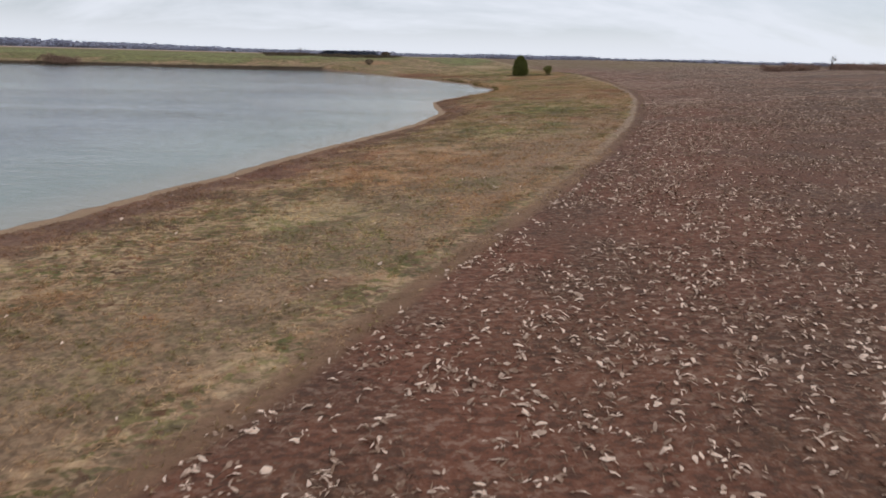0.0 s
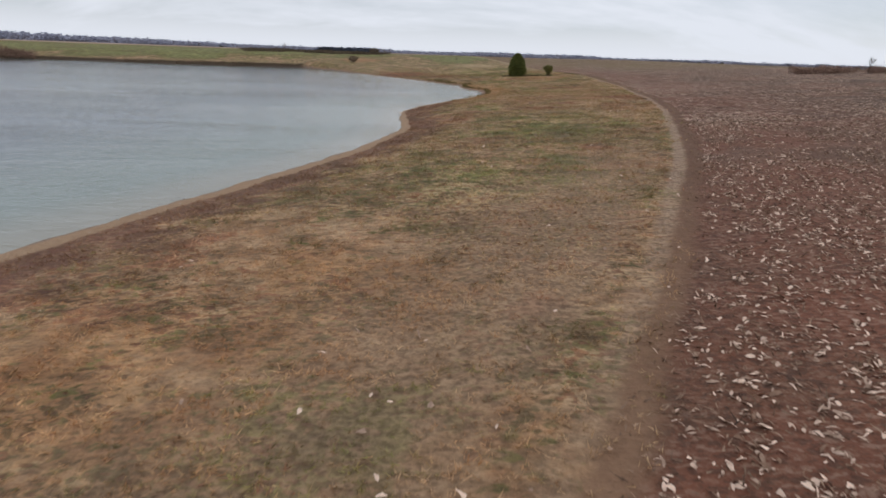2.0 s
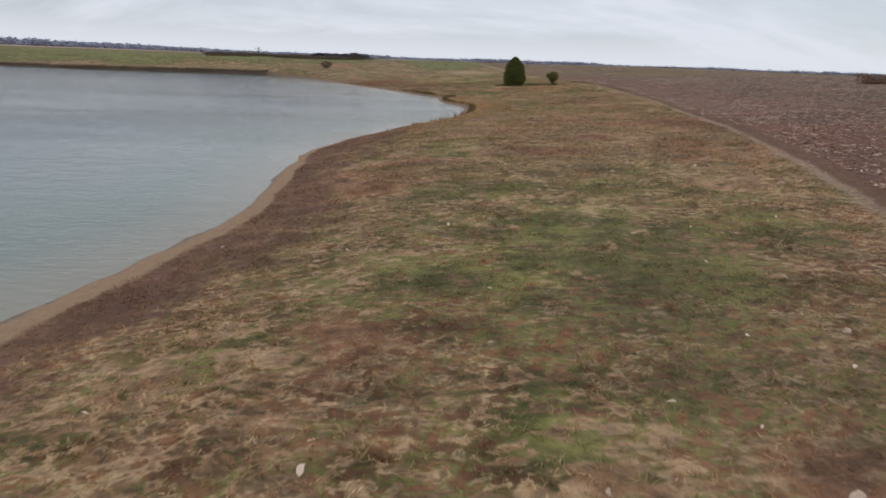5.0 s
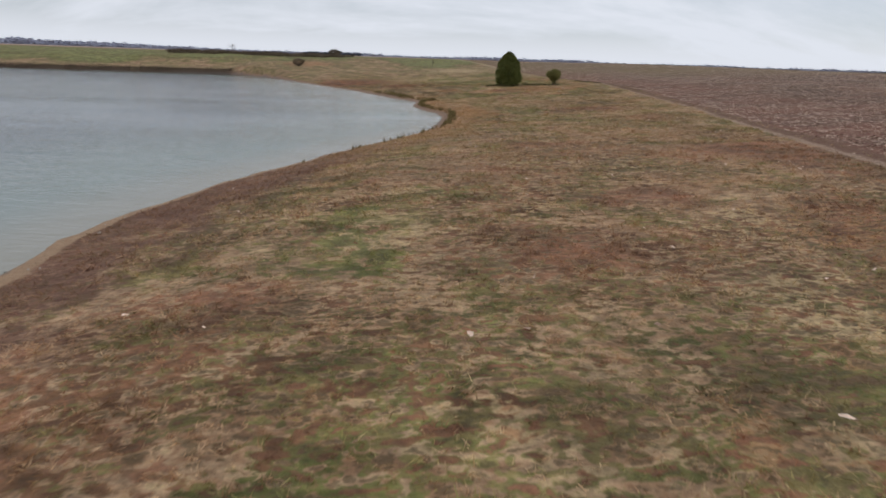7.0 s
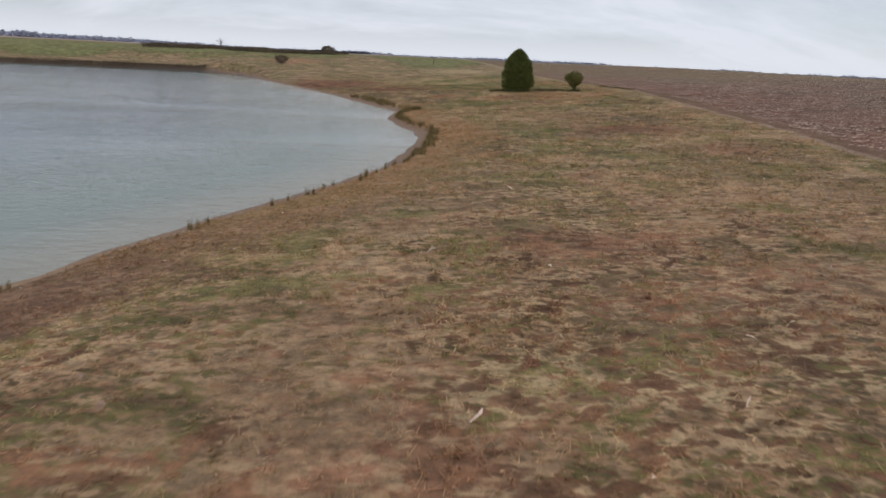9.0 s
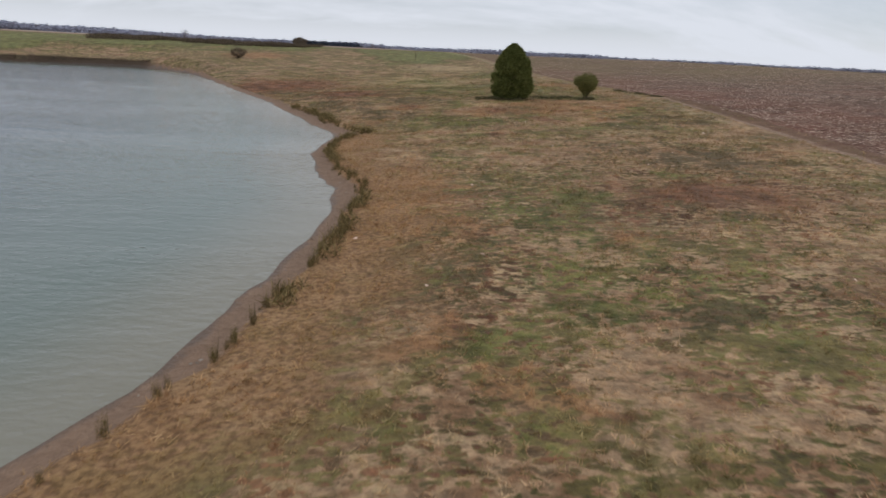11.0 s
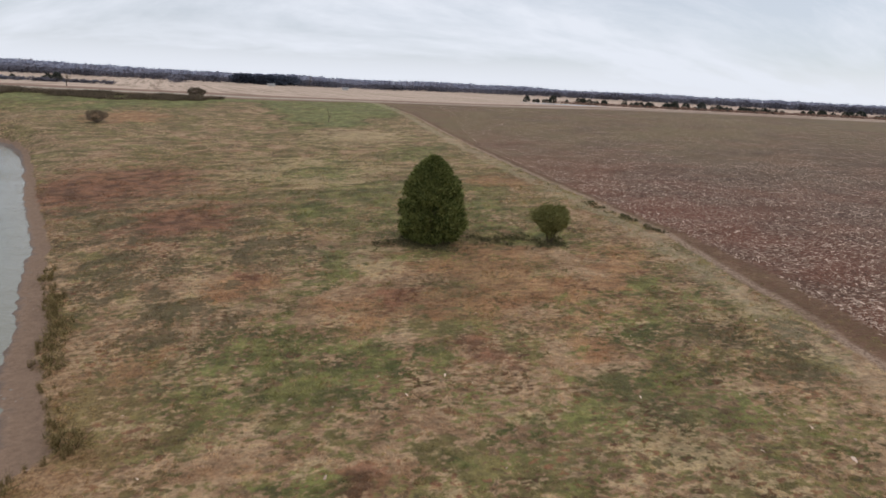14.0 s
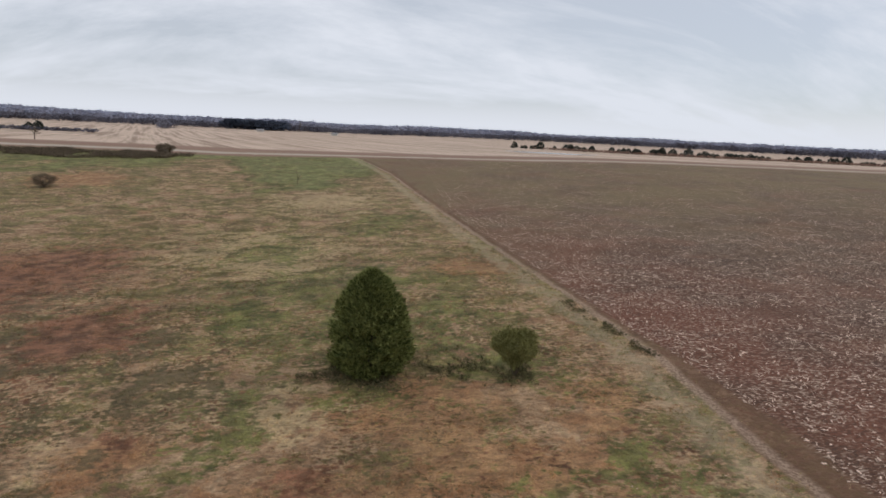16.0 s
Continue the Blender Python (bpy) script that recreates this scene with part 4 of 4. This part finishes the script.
def make_cedar_row():
    """Cedars in uneven clumps along the far side of the ploughed land."""
    first = make_cedar(on_land(134, 648), 5.0, 2.6, 420, "dark rounded cedar in a field-edge row, far off", "cedars in the field-edge row", 4, 0.75, 41)
    rng = random.Random(42)
    spot = 0.0
    while spot < 1.15:
        tall = rng.choice((0.6, 0.8, 0.95, 1.1))
        for _ in range(rng.choice((1, 2, 3, 4, 6))):
            x, y = 138 + 205 * spot + rng.uniform(-6, 6), 655 - 100 * spot + rng.uniform(-8, 8)
            copy_thing(first, on_land(x, y, rng.uniform(0, 360), tall * rng.uniform(0.75, 1.15)))
        spot += rng.uniform(0.022, 0.058)
    for x, y, size in ((-177, 531, 0.9), (-173, 533, 1.1), (-216, 566, 0.7), (-206, 583, 0.6)):
        copy_thing(first, on_land(x, y, 40 * size, size))


make_cedar_row()


# ---------------------------------------------------------------- bank reeds
def make_reeds():
    rng = np.random.default_rng(51)
    protos = []
    for k in range(3):
        n = 46
        a, r = rng.uniform(0, 2 * np.pi, n), rng.uniform(0, 0.10, n)
        c = np.stack([np.cos(a) * r, np.sin(a) * r, np.full(n, -0.04)], 1)
        out = np.stack([np.cos(a) * 0.14, np.sin(a) * 0.14, np.ones(n)], 1)
        v, f = sprays(rng, c, out, 0.62, 0.012, 2, 0.09, 0.12)
        v = v * np.array([0.5, 0.5, 1.05])
        v[:, 2] = np.maximum(v[:, 2], -0.04)
        protos.append(mesh_of("reed_tuft", v, f, REED))
    pick = random.Random(52)
    made = 0
    for _ in range(620):
        y = pick.uniform(103, 178)
        xs = np.linspace(-4, 16, 400)
        d = shore_distance(xs, np.full(400, y))
        want = float(beach_width(y)) * pick.uniform(0.95, 1.5)
        x = float(xs[np.argmin(np.abs(d - want))])
        if value_noise(np.array([x]), np.array([y]), 3.0, 9)[0] < 0.3 or made > 230 or pick.random() > np.interp(y, (104, 116, 128), (0.12, 0.3, 1.0)):
            continue
        ob = new("reed_tuft", protos[made % 3])
        ob.matrix_basis = on_land(x, y, pick.uniform(0, 360), pick.uniform(0.32, 0.75))
        tagged(ob, "brown-green tuft of bank grass above the mud", "grass tuft", "tufts along the undercut bank")
        made += 1


make_reeds()


def make_bank_grass():
    """Shaggy dead grass that hangs over the lip of the undercut bank."""
    rng = np.random.default_rng(55)
    x, y = rng.uniform(-2, 16, 90000), rng.uniform(103, 180, 90000)
    k = shore_distance(x, y) / beach_width(y)
    ok = (k > 1.05) & (k < 1.75) & (value_noise(x, y, 1.6, 56) > np.interp(y, (103, 120, 135), (1.01, 0.90, 0.58)))
    brush("bank_grass", x[ok], y[ok], 0.16, "shaggy brown-green grass over the bank's lip", "grass", REED, 4, 0.34, 0.014, 57, 0.8)


make_bank_grass()


# ---------------------------------------------------------------- litter and grass
def flakes(rng, x, y, length, width, lift=0.02, bent=True, flat=1.0):
    """Curled dry husks: two quads each, bent along the middle."""
    n = len(x)
    z = land(x, y) + lift
    a = rng.uniform(0, 2 * np.pi, n)
    way = np.stack([np.cos(a), np.sin(a), rng.normal(0.10, 0.26, n) * flat], 1)
    side = np.stack([-np.sin(a), np.cos(a), rng.normal(0, 0.40, n) * flat], 1)
    l, w = length * np.clip(rng.lognormal(-0.1, 0.45, (n, 1)), 0.3, 1.7), width * np.clip(rng.lognormal(-0.2, 0.5, (n, 1)), 0.3, 1.7)
    c = np.stack([x, y, z], 1)
    curl = np.array([0, 0, 1.0]) * l * rng.uniform(0.02, 0.20, (n, 1))
    skew = side * w * rng.normal(0, 0.5, (n, 1))
    a0, a1 = c - way * l * 0.5 - side * w * 0.3 + skew, c - way * l * 0.5 + side * w * 0.25 + skew
    b0, b1 = c - side * w * 0.6 + curl, c + side * w * 0.6 + curl
    c0, c1 = c + way * l * 0.5 - side * w * 0.15, c + way * l * 0.5 + side * w * 0.15
    if not bent:
        return np.stack([a0, a1 + curl * 0.4, c1 + curl * 0.4, c0], 1).reshape(-1, 3), np.arange(4 * n).reshape(-1, 4)
    verts = np.stack([a0, a1, b1, b0, c1, c0], 1).reshape(-1, 3)
    base = (np.arange(n) * 6)[:, None]
    faces = np.concatenate([base + np.array([0, 1, 2, 3]), base + np.array([3, 2, 4, 5])])
    return verts, faces


def scatter(rng, n, x0, x1, y0, y1, keep):
    x, y = rng.uniform(x0, x1, n), rng.uniform(y0, y1, n)
    ok = keep(x, y)
    return x[ok], y[ok]


def in_field(x, y, edge=0.0):
    """Crop litter: clumped, and drawn out along the sown rows beside the track."""
    clump = value_noise(x, y, 1.1, 14) * 0.65 + value_noise(x, y, 5.0, 15) * 0.45
    lucky = np.random.default_rng(len(x)).uniform(0, 1, len(x))
    off = rut_offset(x, y)
    sown = 0.5 + 0.5 * np.cos(2 * np.pi * off / 1.0 + 2.0 * value_noise(x, y, 9.0, 16))
    border = off + (value_noise(x, y, 1.2, 17) - 0.5) * 0.8
    chance = np.clip((clump - 0.26) * 1.9, 0.10, 0.95) * (0.45 + 0.75 * sown) * (0.72 + 0.6 * np.exp(-np.maximum(off, 0) / 7.0))
    thin = np.interp(y, (60, 80, 130, 142), (52, 75, 75, 130)) + 10 * (value_noise(x, y, 6.0, 49) - 0.5)
    chance = chance * step(2, -16, x - thin)          # the litter thins out towards the open field
    return (border > field_edge(y) + edge) & (y < ridge_line(x) - 3) & (lucky < chance)


def make_litter():
    rng = np.random.default_rng(61)
    def clumped(spots, per, spread):
        return [np.repeat(q, per) + rng.normal(0, spread, len(q) * per) for q in spots]

    near = clumped(scatter(rng, 105000, -10, 52, -4, 78, in_field), 2, 0.08)
    mid = clumped(scatter(rng, 52000, 15, 75, 66, 140, in_field), 3, 0.11)
    back = clumped(scatter(rng, 330000, 33, 130, 132, 305, lambda x, y: in_field(x, y) & (rng.uniform(0, 1, len(x)) < np.interp(y, (160, 300), (1.0, 0.15)))), 2, 0.13)
    far = scatter(rng, 30000, 30, 170, 285, 340, in_field)
    shapes = [flakes(rng, *near, 0.13, 0.050), flakes(rng, *mid, 0.15, 0.12, bent=False, flat=0.4), flakes(rng, *back, 0.155, 0.14, bent=False, flat=0.25), flakes(rng, *far, 0.12, 0.18, bent=False)]
    verts = np.concatenate([s[0] for s in shapes])
    faces, base = [], 0
    for v, f in shapes:
        faces.append(f + base)
        base += len(v)
    tagged(new("husk_litter", mesh_of("husk_litter", verts, np.concatenate(faces), HUSK)), "pale curled husks strewn over the harvested field", "crop litter", kind="stuff")
    # chopped straw between the husks
    x, y = scatter(rng, 240000, -10, 48, -4, 70, lambda a, b: in_field(a, b, -0.5))
    c = np.stack([x, y, land(x, y) + 0.015], 1)
    out = np.stack([rng.normal(0, 1.0, len(x)), rng.normal(0, 1.0, len(x)), rng.normal(0.15, 0.2, len(x))], 1)
    v, f = sprays(rng, c, out, 0.17, 0.016, 1, 0.3, 0.1)
    tagged(new("chopped_straw", mesh_of("chopped_straw", v, f, STRAWBIT)), "tan chopped straw covering the harvested field", "crop litter", kind="stuff")
    # broken stalks
    x, y = scatter(rng, 60000, -10, 60, -4, 110, lambda a, b: in_field(a, b, 0.2))
    c = np.stack([x, y, land(x, y)], 1)
    out = np.stack([rng.normal(0, 0.9, len(x)), rng.normal(0, 0.9, len(x)), np.full(len(x), 0.8)], 1)
    v, f = sprays(rng, c, out, 0.24, 0.010, 2, 0.4, 0.1)
    tagged(new("stalk_stubble", mesh_of("stalk_stubble", v, f, STALK)), "broken brown stalks in the harvested field", "crop stubble", kind="stuff")
    # strays on the grass
    x, y = scatter(rng, 3000, -14, 38, 8, 170, lambda a, b: (rut_offset(a, b) < 1.5) & (shore_distance(a, b) > 1.5)
                   & (rng.uniform(0, 1, len(a)) < np.exp(rut_offset(a, b) / 14.0)))
    v, f = flakes(rng, x, y, 0.12, 0.065, 0.09)
    tagged(new("stray_husks", mesh_of("stray_husks", v, f, HUSK)), "single pale husks blown onto the grass", "crop litter", kind="stuff")
    # stones and shell bits on the mud below the bank
    x, y = scatter(rng, 9000, -20, 14, 15, 185, lambda a, b: np.abs(shore_distance(a, b) - 0.5) < 0.45)
    v, f = flakes(rng, x, y, 0.07, 0.05, 0.01)
    tagged(new("shore_pebbles", mesh_of("shore_pebbles", v, f, STONE)), "small pebbles and bits along the wet shore", "pebbles", kind="stuff")


def make_grass():
    rng = np.random.default_rng(71)

    def turf_spot(x, y):
        wob = rut_offset(x, y) + (value_noise(x, y, 1.0, 19) - 0.5) * 0.8
        d = shore_distance(x, y)
        bare = (wob > 0.2) & (rng.uniform(0, 1, len(x)) < np.where(y < 38, 0.5, 0.94))
        return (d > beach_width(y) * 1.15) & (wob < field_edge(y) - 0.2) & ~bare & (value_noise(x, y, 0.7, 20) > 0.18)

    # tussocks, each a spray of bent blades
    x, y = scatter(rng, 405000, -16, 42, 6, 238, lambda p, q: turf_spot(p, q) & (rng.uniform(0, 1, len(p)) < np.interp(q, (180, 238), (1.0, 0.1))))
    c = np.stack([x, y, land(x, y) - 0.01], 1)
    lean = np.stack([rng.normal(0, 0.25, len(x)), rng.normal(0, 0.25, len(x)), np.full(len(x), 0.34)], 1)
    tall = 0.11 + 0.11 * value_noise(x, y, 1.3, 21)
    v, f = sprays(rng, c, lean, 1.0, 0.060, 8, 0.75, 0.5)
    mid = np.repeat(c, 24, 0)
    v = mid + (v - mid) * np.repeat(tall, 24)[:, None]
    z = {k: np.repeat(q, 24) for k, q in zones(x, y).items() if k in ("shore", "green", "red", "straw", "tan", "dull")}
    z["tone"] = np.repeat(np.clip(rng.uniform(-0.2, 0.2, len(x)) + 1.5 * (value_noise(x, y, 0.42, 25) - 0.5) + 0.5, 0, 1), 24)
    tagged(new("grass", mesh_of("grass", v, f, BLADES, z)), "short matted winter grass in tan, russet and green", "grass", kind="stuff")


make_litter()
make_grass()
